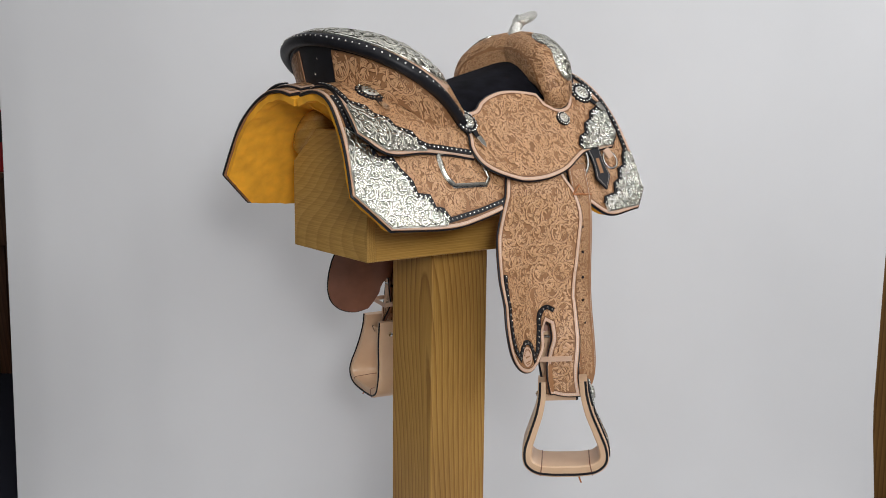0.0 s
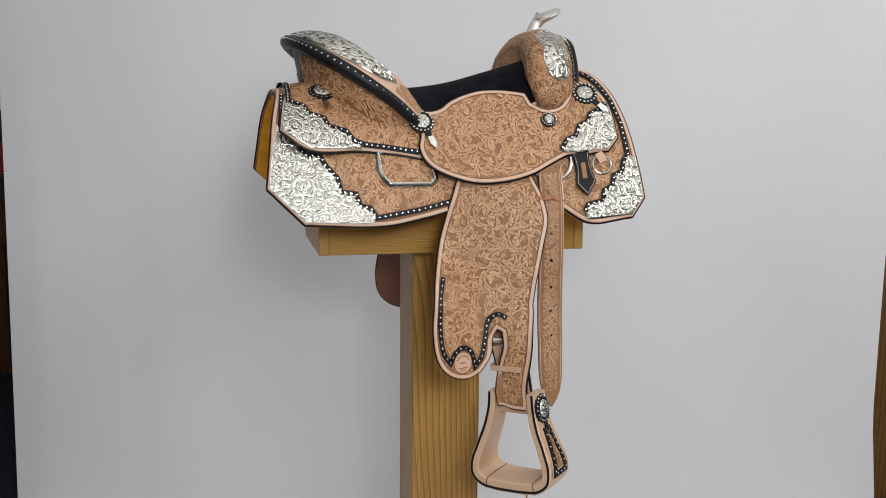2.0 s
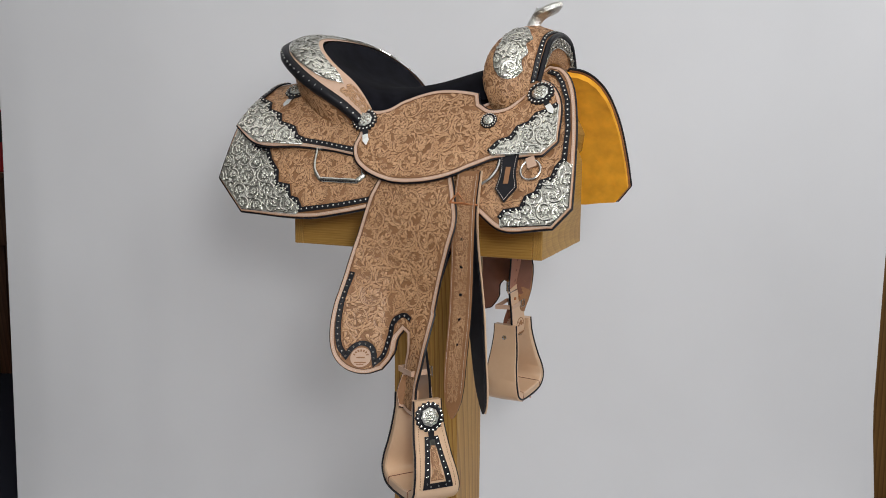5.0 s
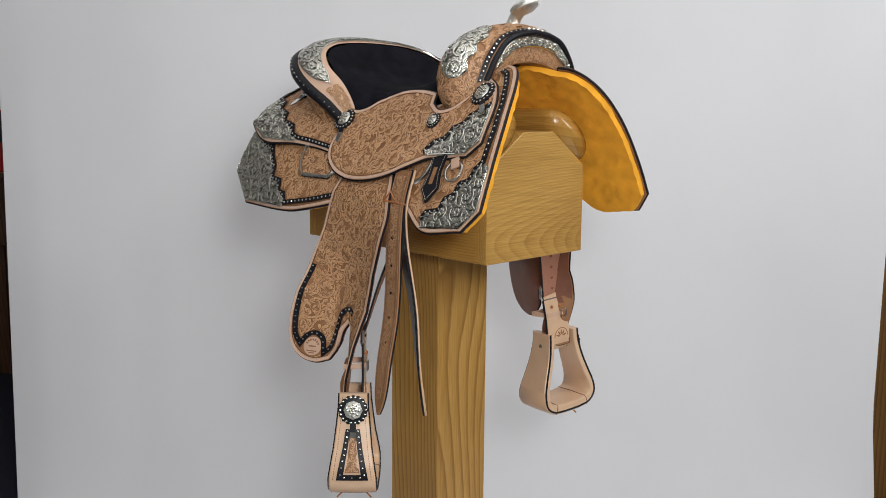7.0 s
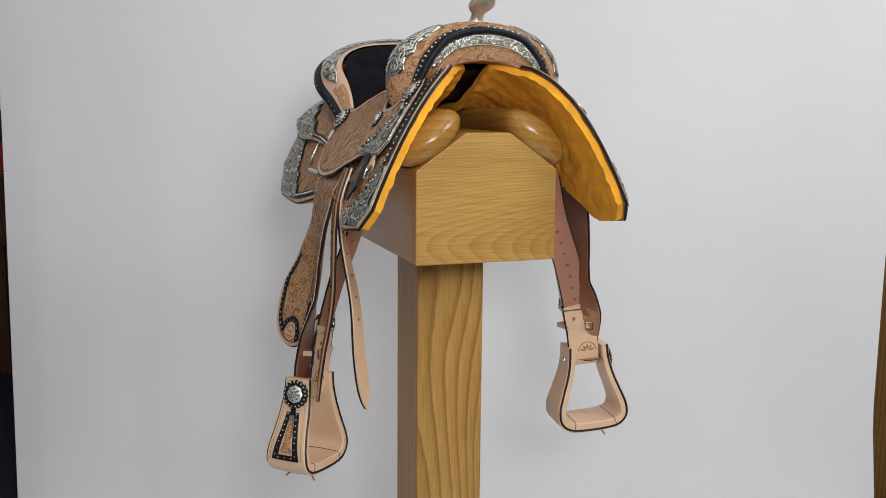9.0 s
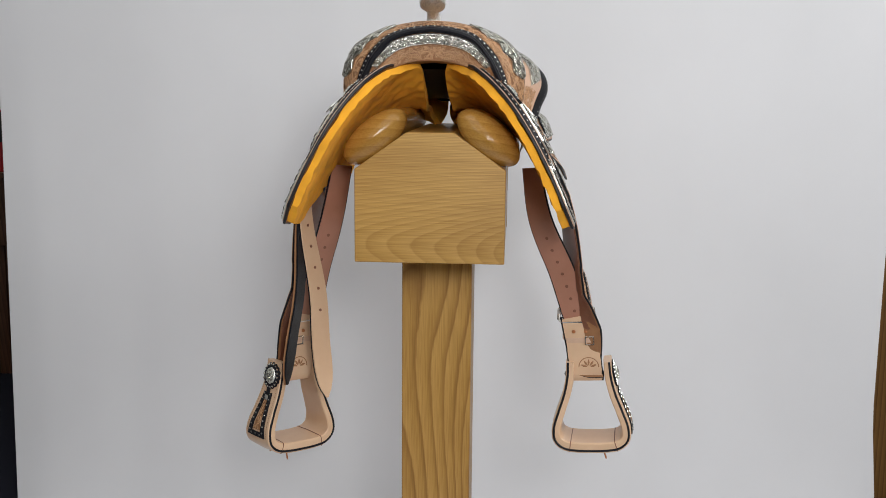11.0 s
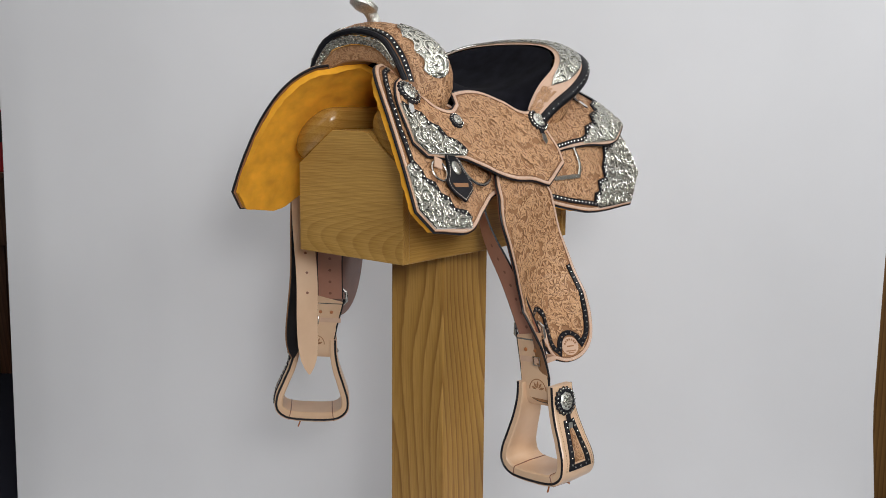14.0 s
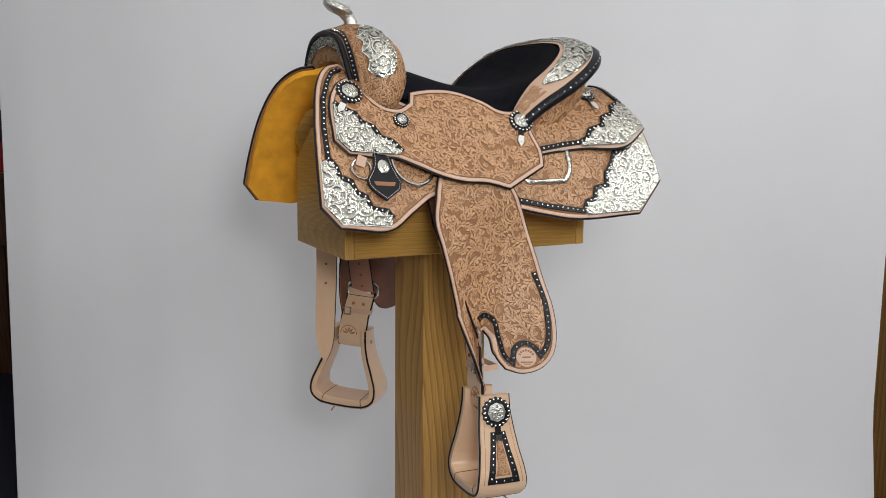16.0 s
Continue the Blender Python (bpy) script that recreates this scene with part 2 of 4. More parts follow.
    rows = [place(a[:, 0], a[:, 1], np.full(n, d - thick)), place(a[:, 0], a[:, 1], np.full(n, d)), place(b[:, 0], b[:, 1], np.full(n, d)), place(b[:, 0], b[:, 1], np.full(n, d - thick))]
    bm = loft([[Vector(p) for p in r] for r in rows], close_v=closed)
    return bm


def along(line, step, closed=False, start=0.0):
    """Points at even steps along a line, with the direction there."""
    A = np.array([tuple(p) for p in line])
    if closed:
        A = np.concatenate([A, A[:1]])
    L = np.concatenate([[0], np.cumsum(np.hypot(*np.diff(A, axis=0).T))])
    n = max(2, round((L[-1] - 2 * start) / step))
    q = np.linspace(start, L[-1] - start, n, endpoint=not closed)
    P = np.stack([np.interp(q, L, A[:, 0]), np.interp(q, L, A[:, 1])], 1)
    q2 = np.minimum(q + 1e-3, L[-1])
    q1 = q2 - 1e-3
    D = np.stack([np.interp(q2, L, A[:, 0]) - np.interp(q1, L, A[:, 0]), np.interp(q2, L, A[:, 1]) - np.interp(q1, L, A[:, 1])], 1)
    return P, D / np.maximum(np.hypot(*D.T)[:, None], 1e-9)


def studs(C, N, r, bm_v=None):
    """Small silver domes at the points C with normals N."""
    V, F = bm_v if bm_v else ([], [])
    for c, n in zip(C, N):
        c, n = Vector(c), Vector(n).normalized()
        x = n.orthogonal().normalized()
        y = n.cross(x)
        b = len(V)
        for h, q in ((0.0, 1.0), (0.55, 0.8)):
            for k in range(6):
                a = math.pi / 3 * k
                V.append(c + (x * math.cos(a) + y * math.sin(a)) * r * q + n * r * h)
        V.append(c + n * r * 0.95)
        for k in range(6):
            F.append((b + k, b + (k + 1) % 6, b + 6 + (k + 1) % 6, b + 6 + k))
            F.append((b + 6 + k, b + 6 + (k + 1) % 6, b + 12))
    return V, F


def normals(place, P, d):
    a = place(P[:, 0], P[:, 1], np.full(len(P), d))
    b = place(P[:, 0], P[:, 1], np.full(len(P), d + 0.002))
    return a, b - a


def stud_row(line, place, d, step, r, closed=False, start=0.004):
    P, _ = along(line, step, closed, start)
    return mesh_of(*studs(*normals(place, P, d), r))


def stitches(line, place, d, step=0.0042):
    """Short raised thread stitches along a line."""
    P, D = along(line, step, False, 0.002)
    V, F = [], []
    S = np.stack([-D[:, 1], D[:, 0]], 1)
    q = [P - D * 0.0014 - S * 0.0004, P + D * 0.0014 - S * 0.0004, P + D * 0.0014 + S * 0.0004, P - D * 0.0014 + S * 0.0004]
    q = [place(a[:, 0], a[:, 1], np.full(len(a), d)) for a in q]
    n = len(P)
    V = np.concatenate(q)
    return mesh_of(V, [(i, i + n, i + 2 * n, i + 3 * n) for i in range(n)])


# carved flower and leaf work, petals as (x, y, angle, length, width, bend, layer)
def scroll_petals(rng, c, R):
    """One scroll: an open flower, a curled stem with a feathered inner edge, leaves outside."""
    pet, stem = [], []
    a0, turn = rng.uniform(0, 6.28), rng.choice((-1, 1))
    at = lambda a, r: (c[0] + math.cos(a) * r, c[1] + math.sin(a) * r)
    k = int(rng.integers(5, 9))
    span = rng.choice((6.283, 4.0, 3.0))
    for i in range(k):
        a = a0 + span * i / k + rng.uniform(-0.15, 0.15)
        pet.append((*at(a, R * 0.06), a, R * rng.uniform(0.34, 0.58), R * rng.uniform(0.18, 0.30), rng.uniform(0.1, 0.9) * turn, 3))
        pet.append((*at(a + 0.3, R * 0.04), a + 0.3, R * 0.22, R * 0.13, -0.4 * turn, 4))
    arc = []
    for i in range(26):
        t = i / 25
        arc.append(at(a0 + turn * 5.4 * t, R * (0.60 + 0.20 * t)))
    stem.append((arc, R * 0.045))
    for i in range(24):
        t = (i + 0.5) / 24
        a, r = a0 + turn * 5.4 * t, R * (0.60 + 0.20 * t)
        pet.append((*at(a, r), a + math.pi - turn * 0.75, R * rng.uniform(0.20, 0.29), R * 0.115, -0.7 * turn, 2))
    for i in range(13):
        t = (i + 0.4) / 13
        a, r = a0 + turn * 5.4 * t, R * (0.62 + 0.20 * t)
        pet.append((*at(a, r), a + turn * (0.6 + 0.35 * math.sin(i * 1.7)), R * rng.uniform(0.36, 0.62), R * rng.uniform(0.17, 0.25), 0.8 * turn, 1))
    return pet, stem


def fan_petals(rng, x, y, L):
    """A small fan of slim leaves."""
    a0, bend = rng.uniform(0, 6.28), rng.uniform(-0.6, 0.6)
    return [(x, y, a0 + q * 0.36, L * (1 - 0.09 * abs(q)) * rng.uniform(0.85, 1.05), L * 0.24, bend + 0.12 * q, 0) for q in (-2, -1, 0, 1, 2)]


def silver_petals(rng, c, R):
    """One engraved rosette with a fat curled stem and full leaves."""
    pet, stem = [], []
    a0, turn = rng.uniform(0, 6.28), rng.choice((-1, 1))
    at = lambda a, r: (c[0] + math.cos(a) * r, c[1] + math.sin(a) * r)
    for i in range(6):
        a = a0 + 6.283 * i / 6
        pet.append((*at(a, R * 0.02), a, R * 0.36, R * 0.30, 0.3 * turn, 3))
    stem.append(([at(a0 + turn * 4.6 * i / 25, R * (0.52 + 0.34 * i / 25)) for i in range(26)], R * 0.085))
    for i in range(9):
        a = a0 + turn * 6.283 * i / 9
        pet.append((*at(a, R * 0.55), a + turn * 0.7, R * rng.uniform(0.5, 0.8), R * rng.uniform(0.26, 0.36), 0.9 * turn, 1))
    return pet, stem


def carving(name, poly, holes, place, d, R, seed, m, parent, rise=0.0014, margin=0.002, label="", silver=False):
    """Scrolls packed over an outline, kept off the holes, as one raised relief."""
    rng = np.random.default_rng(seed)
    A = np.array([tuple(p) for p in poly])
    lo, hi = A.min(0) - R, A.max(0) + R
    cs = []
    step = R * 1.62
    for j, v in enumerate(np.arange(lo[1], hi[1], step * 0.87)):
        for u in np.arange(lo[0] + (j % 2) * step / 2, hi[0], step):
            cs.append((u + rng.uniform(-1, 1) * R * 0.2, v + rng.uniform(-1, 1) * R * 0.2))
    pet, stem = [], []
    C = np.array(cs)
    near = inside(C, poly) | (gap(C, poly) < R)
    for h in holes:
        near &= ~(inside(C, h) & (gap(C, h) > R * 1.2))
    for c in C[near]:
        p, q = (silver_petals if silver else scroll_petals)(rng, c, R * rng.uniform(0.85, 1.1))
        pet += p
        stem += q
    fs = R * (0.62 if silver else 0.46)
    for u in np.arange(lo[0] + R, hi[0] - R, fs):
        for v in np.arange(lo[1] + R, hi[1] - R, fs):
            pet += fan_petals(rng, u + rng.uniform(-0.4, 0.4) * fs, v + rng.uniform(-0.4, 0.4) * fs, fs * rng.uniform(0.8, 1.15))
    pet = np.array(pet)
    def free(P, mg):
        ok = inside(P, poly)
        for h in holes:
            ok[ok] &= ~inside(P[ok], h)
        for h in (poly, *holes):
            ok[ok] &= gap(P[ok], h) > mg
        return ok
    def spot(k):
        a = pet[:, 2] + pet[:, 5] * k * 0.5
        return pet[:, :2] + np.stack([np.cos(a), np.sin(a)], 1) * pet[:, 3:4] * k
    # leaves at the border are cut short
    done = np.zeros(len(pet), bool)
    for k in (1.0, 0.72, 0.5):
        ok = ~done
        for q in (0.0, 0.5, 1.0):
            P = spot(q * k)
            ok[ok] &= free(P[ok], margin * (0.6 if q != 0.5 else 1.0))
        pet[ok, 3] *= k
        done |= ok
    pet = pet[done]
    x, y, a, L, w, bend, layer = pet.T
    n = len(pet)
    base = d + rise * (0.16 * layer + rng.uniform(0, 0.5, n))
    rim = np.clip(0.5 - 0.0011 / np.maximum(w, 1e-4), 0.16, 0.42)
    def at(t, q):
        b = a + bend * t
        cx, cy = x + np.cos(a + bend * t * 0.5) * L * t, y + np.sin(a + bend * t * 0.5) * L * t
        return cx - np.sin(b) * w * q, cy + np.cos(b) * w * q
    V, up = [place(*at(0.0, 0.0), base)], [0.35]
    prof = ((0.22, 0.62), (0.50, 1.0), (0.78, 0.95), (0.93, 0.60))
    for t, g in prof:
        for side in (1, 0.5, 0, -0.5, -1):
            q = 0.5 * side * g if abs(side) == 1 else (np.sign(side) * rim * g if side else 0.0)
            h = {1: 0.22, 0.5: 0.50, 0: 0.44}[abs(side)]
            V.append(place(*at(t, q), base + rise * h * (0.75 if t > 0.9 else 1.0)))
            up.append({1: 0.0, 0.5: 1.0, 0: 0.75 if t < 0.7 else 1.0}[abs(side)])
    V.append(place(*at(1.0, 0.0), base + rise * 0.2))
    up.append(0.0)
    quads = [(0, 1 + k, 2 + k) for k in range(4)]
    for r in range(3):
        b = 1 + 5 * r
        quads += [(b + k, b + 5 + k, b + 6 + k, b + 1 + k) for k in range(4)]
    quads += [(16 + k, 21, 17 + k) for k in range(4)]
    F = [tuple(i + k * n for k in q) for q in quads for i in range(n)]
    up = list(np.repeat(up, n))
    V = list(np.concatenate(V))
    allok = free(np.concatenate([np.array(q) for q, _ in stem]), margin).reshape(len(stem), -1) if stem else []
    for (arc, w), ok in zip(stem, allok):
        P = np.array(arc)
        D = np.gradient(P, axis=0)
        S = np.stack([-D[:, 1], D[:, 0]], 1) / np.maximum(np.hypot(*D.T)[:, None], 1e-9)
        b = len(V)
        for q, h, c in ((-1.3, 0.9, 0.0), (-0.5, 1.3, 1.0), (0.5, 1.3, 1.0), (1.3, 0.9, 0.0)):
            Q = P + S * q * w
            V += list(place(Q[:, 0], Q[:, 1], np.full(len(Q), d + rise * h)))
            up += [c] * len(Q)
        k = len(P)
        for i in range(k - 1):
            if ok[i] and ok[i + 1]:
                F += [(b + r * k + i, b + r * k + i + 1, b + (r + 1) * k + i + 1, b + (r + 1) * k + i) for r in range(3)]
    me = bpy.data.meshes.new(name)
    me.from_pydata([tuple(v) for v in V], [], F)
    me.polygons.foreach_set("use_smooth", [True] * len(me.polygons))
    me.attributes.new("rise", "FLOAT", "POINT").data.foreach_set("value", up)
    me.materials.append(m)
    ob = new(name, me)
    ob.parent = parent
    return tagged(ob, label, kind="stuff")


def tube(line, r, closed=False, seg=6, flat=1.0, bm=None, up=None):
    """A round cord along a line of 3D points."""
    bm = bm or bmesh.new()
    rings = []
    n = len(line)
    prev = up or Vector((0.3, 0.2, 1)).normalized()
    for i, p in enumerate(line):
        a = line[i - 1] if closed or i else p
        b = line[(i + 1) % n] if closed or i < n - 1 else p
        t = (b - a).normalized()
        x = (prev - t * prev.dot(t))
        x = x.normalized() if x.length > 1e-4 else t.orthogonal().normalized()
        prev = x
        y = t.cross(x)
        rr = r(i / max(1, n - 1)) if callable(r) else r
        rings.append([bm.verts.new(p + (x * math.cos(k) * flat + y * math.sin(k)) * rr) for k in (2 * math.pi * j / seg for j in range(seg))])
    for i in range(n if closed else n - 1):
        a, b = rings[i], rings[(i + 1) % n]
        for j in range(seg):
            bm.faces.new((a[j], a[(j + 1) % seg], b[(j + 1) % seg], b[j]))
    if not closed:
        bm.faces.new(rings[0]), bm.faces.new(rings[-1])
    bmesh.ops.recalc_face_normals(bm, faces=bm.faces)
    return bm


def loft(rows, close_u=False, close_v=False, bm=None, caps=False):
    bm = bm or bmesh.new()
    V = [[bm.verts.new(p) for p in r] for r in rows]
    n, m = len(V), len(V[0])
    for i in range(n if close_u else n - 1):
        for j in range(m if close_v else m - 1):
            a = (V[i][j], V[i][(j + 1) % m], V[(i + 1) % n][(j + 1) % m], V[(i + 1) % n][j])
            bm.faces.new(a)
    if caps:
        bm.faces.new(V[0]), bm.faces.new(V[-1])
    bmesh.ops.remove_doubles(bm, verts=bm.verts, dist=1e-5)
    bmesh.ops.recalc_face_normals(bm, faces=bm.faces)
    return bm


def lerp(x, xs, ys):
    return float(np.interp(x, xs, ys))


def sm(x, xs, ys):
    """Smooth interpolation through knots."""
    if x <= xs[0]:
        return ys[0]
    for i in range(len(xs) - 1):
        if x <= xs[i + 1]:
            t = (x - xs[i]) / (xs[i + 1] - xs[i])
            def sl(k):
                a, b = max(0, k - 1), min(len(xs) - 1, k + 1)
                return (ys[b] - ys[a]) / (xs[b] - xs[a])
            h = xs[i + 1] - xs[i]
            q, c = t * t, t * t * t
            return (2 * c - 3 * q + 1) * ys[i] + (c - 2 * q + t) * h * sl(i) + (3 * q - 2 * c) * ys[i + 1] + (c - q) * h * sl(i + 1)
    return ys[-1]


# the curved side of the saddle: x forward, w down along the side, d outwards
VS = np.linspace(0, 1.3, 300)
ARC = np.concatenate([[0], np.cumsum(np.hypot(np.diff(0.25 * VS), np.diff(0.27 * VS ** 2.7)))])


def surface(base):
    """A surface place(u, v, d) from its base points and the normals there; out points the way that counts as outwards."""
    def place(U, W, D):
        U, W, D = (np.asarray(q, float) for q in (U, W, D))
        e = 0.002
        a = base(U + e, W) - base(U - e, W)
        b = base(U, W + e) - base(U, W - e)
        n = np.cross(a, b)
        n /= np.maximum(np.linalg.norm(n, axis=-1, keepdims=True), 1e-12)
        return base(U, W) + n * D[:, None]
    return place


def on_side(s, lining=False):
    def base(x, w):
        v = np.interp(w, ARC, VS)
        z = np.interp(x, [-0.36, -0.25, 0, 0.27, 0.36], [1.383, 1.385, 1.39, 1.41, 1.41]) - 0.27 * v ** 2.7
        z = z - np.interp(x, [-0.36, -0.25, -0.08], [0.060, 0.042, 0.0]) * np.clip(1 - v / 0.75, 0, 1)
        if lining:
            z = z - np.interp(x, [-0.30, -0.2, 0.02, 0.12, 0.2], [0, 0.09, 0.09, 0.05, 0]) * np.clip(1 - v / 0.8, 0, 1)
        return np.stack([x + 0 * v, s * np.interp(x, [-0.36, 0, 0.34], [0.270, 0.250, 0.240]) * v ** np.interp(x, [-0.36, -0.2, 0, 0.2, 0.34], [1.0, 1.08, 1.38, 1.38, 1.26]), z], -1)
    f = surface(base)
    return lambda U, W, D: f(U, W, np.asarray(D, float) * (1 if s > 0 else -1))


def on_fender(s, d0=0.0):
    tw = 0.42 if s < 0 else 0.40
    def place(x, z, d):
        x, z, d = (np.asarray(q, float) for q in (x, z, d))
        y = 0.222 + (1.2 - z) * 0.23 - tw * np.minimum(x, 0.01) * np.clip((1.08 - z) / 0.12, 0, 1)
        # the top lies over the skirt and under the seat jockey
        y = y + np.interp(z, [1.0, 1.10, 1.155, 1.19, 1.22], [0.0, 0.012, 0.021, 0.013, 0.006])
        # the front edge curls outwards
        curl = np.interp(z, [0.85, 0.93, 1.01, 1.10, 1.18], [0.015, 0.018, 0.022, 0.014, 0.0] if s < 0 else [0.020, 0.026, 0.024, 0.012, 0.0])
        y = y + curl * np.clip((x - 0.02) / 0.10, 0, 1.3) ** 1.5 * np.clip((z - 0.80) / 0.08, 0, 1)
        # the narrow neck turns with the stirrup
        a = np.radians(46 if s < 0 else 84) * np.clip((0.95 - z) / 0.13, 0, 1) * np.clip((x - 0.03) / 0.015, 0, 1)
        r = x - 0.070
        px = np.where(a > 0, 0.072 + r * np.cos(a) - d * np.sin(a), x)
        py = np.where(a > 0, y + r * np.sin(a) * 1.0 + d * np.cos(a), y + d)
        return np.stack([px, s * (py + d0), z], -1)
    return place


def on_grid(G, ul, vl):
    """A surface from a grid of points; u runs 0 to ul along the rows, v 0 to vl across."""
    G = np.array([[tuple(p) for p in r] for r in G])
    n, m = G.shape[:2]
    def base(U, V):
        a, b = np.clip(U / ul, 0, 1) * (n - 1), np.clip(V / vl, 0, 1) * (m - 1)
        i, j = np.minimum(a.astype(int), n - 2), np.minimum(b.astype(int), m - 2)
        f, g = (a - i)[..., None], (b - j)[..., None]
        return G[i, j] * (1 - f) * (1 - g) + G[i + 1, j] * f * (1 - g) + G[i, j + 1] * (1 - f) * g + G[i + 1, j + 1] * f * g
    return surface(base)


# ---------------------------------------------------------------- place
def slab(name, x0, y0, z0, x1, y1, z1, m, label, cat):
    return tagged(part(name, box(bmesh.new(), x0, y0, z0, x1, y1, z1), m, None, label, False), "", cat, kind="structure")


slab("floor", -4, -5, -0.1, 4, 3.2, 0, M_FLOOR, "dark navy carpet floor of the shop", "floor")
# Ceiling out of view, added to close the room and bounce fill light.
slab("ceiling", -4, -5, 3.2, 4, 3.2, 3.3, M_WALL, "pale unseen ceiling added to bounce light onto the stand", "ceiling")
slab("wall_north", -4, 2.6, 0, 4, 2.75, 3.2, M_PANEL, "dark brown wooden panelling behind the paper", "wall")
# Unseen walls, added around the stand; pale so the silver reflects brighter.
slab("unseen_wall_south", -4, -5.1, 0, 4, -5, 3.2, M_WALL, "pale unseen wall added to close the room and bounce light", "wall")
slab("unseen_wall_west", -4.1, -5, 0, -4, 3.2, 3.2, M_WALL, "pale unseen wall added to close the room and bounce light", "wall")
slab("unseen_wall_east", 4, -5, 0, 4.1, 3.2, 3.2, M_WALL, "pale unseen wall added to close the room and bounce light", "wall")


def backdrop():
    rows = []
    prof = [(0.95 + 0.01 * k / 30, 3.0 - 2.7 * k / 30) for k in range(31)]
    for k in range(9):
        a = math.pi / 2 * k / 8
        prof.append((0.91 + 0.05 * math.cos(a), 0.055 - 0.05 * math.sin(a)))
    prof.append((-1.2, 0.005))
    for y, z in prof:
        rows.append([Vector((x, y + 0.006 * math.sin(x * 3.1 + z) + 0.004 * math.sin(x * 7) + (0.007 * noise.noise((x * 4.2, z * 0.6, 1.7)) + 0.0022 * noise.noise((x * 11, z * 1.1, 5.2))) * min(1, max(0, y - 0.9) * 20), max(z, 0.004))) for x in np.linspace(-1.31 - 0.02 * (1.4 - min(z, 1.4)), 1.354 + 0.09 * max(0, 0.35 - z), 150)])
    bm = loft(rows)
    tagged(part("backdrop", bm, M_PAPER, None, "large white seamless paper backdrop hanging behind the stand"), "", "backdrop", kind="structure")


backdrop()


# ---------------------------------------------------------------- stand
def stand():
    st = thing("saddle_stand", "oak saddle stand, square post with a boxed top", "saddle stand")
    # boxed top: end boards and side boards with sloped shoulders
    def prism(x0, x1, inset):
        prof = [(-0.1375 + inset, 1.034), (0.1375 - inset, 1.034), (0.1375 - inset, 1.205), (0.043, 1.272), (-0.043, 1.272), (-0.1375 + inset, 1.205)]
        bm = loft([[Vector((x, y, z)) for y, z in prof] for x in (x0, x1)], close_v=True, caps=True)
        bmesh.ops.bevel(bm, geom=list(bm.edges), offset=0.002, segments=2, affect="EDGES", profile=0.5)
        return bm
    part("end_board", prism(0.245, 0.264, 0), M_WOODY, st, "pale oak end board with sloped shoulders", False)
    part("end_board", prism(-0.266, -0.247, 0), M_WOODY, st, "pale oak end board with sloped shoulders", False)
    part("side_board", prism(-0.247, 0.245, 0.001), M_WOODX, st, "", False)
    bm = box(bmesh.new(), -0.071, -0.071, 0.03, 0.071, 0.071, 1.034, 0.003)
    part("post", bm, M_WOOD, st, "square oak post with strong grain", False)
    part("foot", box(bmesh.new(), -0.3, -0.3, 0.006, 0.3, 0.3, 0.03, 0.004), M_WOODX, st, "", False)
    for s in (-1, 1):
        rows = []
        for i in range(41):
            x = -0.275 + 0.55 * i / 40
            k = max(0.05, math.sin(math.acos(max(-1, min(1, (abs(x) - 0.235) / 0.04))) if abs(x) > 0.235 else math.pi / 2))
            c = Vector((x, s * 0.104, 1.262))
            a, b = Vector((0, s * 0.77, -0.64)), Vector((0, s * 0.64, 0.77))
            rows.append([c + a * (0.070 * k * math.cos(t)) + b * (0.034 * k * math.sin(t)) for t in (2 * math.pi * j / 28 for j in range(28))])
        part("bar", loft(rows, close_v=True, caps=True), M_BAR, st, "rounded varnished wooden bar")
    return st


STAND = stand()

# ---------------------------------------------------------------- saddle outlines, x forward and w down the side
SKIRT = [(-0.335, 0.02), (-0.342, 0.128), (-0.351, 0.19), (-0.362, 0.293), (-0.367, 0.336), (-0.304, 0.402), (-0.158, 0.41), (-0.097, 0.401), (-0.035, 0.387), (0.039, 0.362),
         (0.128, 0.369), (0.174, 0.398), (0.228, 0.434), (0.316, 0.429), (0.346, 0.392), (0.341, 0.32), (0.328, 0.223), (0.306, 0.151), (0.279, 0.113), (0.251, 0.099), (0.215, 0.15), (0.12, 0.20), (0.0, 0.22),
         (-0.09, 0.225), (-0.16, 0.195), (-0.22, 0.12), (-0.24, 0.02)]
LINING = [(-0.335, 0.004), (-0.342, 0.128), (-0.351, 0.19), (-0.362, 0.293), (-0.367, 0.336), (-0.304, 0.402), (-0.158, 0.41), (-0.035, 0.387), (0.039, 0.362),
          (0.128, 0.369), (0.228, 0.434), (0.316, 0.429), (0.346, 0.392), (0.341, 0.32), (0.328, 0.223), (0.306, 0.151), (0.279, 0.113), (0.251, 0.099), (0.225, 0.075), (0.195, 0.05), (0.15, 0.042), (0.0, 0.042), (-0.16, 0.03), (-0.24, 0.004)]
REAR_JOCKEY = [(-0.312, 0.02), (-0.322, 0.118), (-0.333, 0.171), (-0.343, 0.24), (-0.291, 0.274), (-0.199, 0.275), (-0.138, 0.281), (-0.084, 0.292), (-0.06, 0.247), (-0.075, 0.225), (-0.11, 0.20), (-0.16, 0.18), (-0.21, 0.135), (-0.235, 0.08), (-0.24, 0.02)]
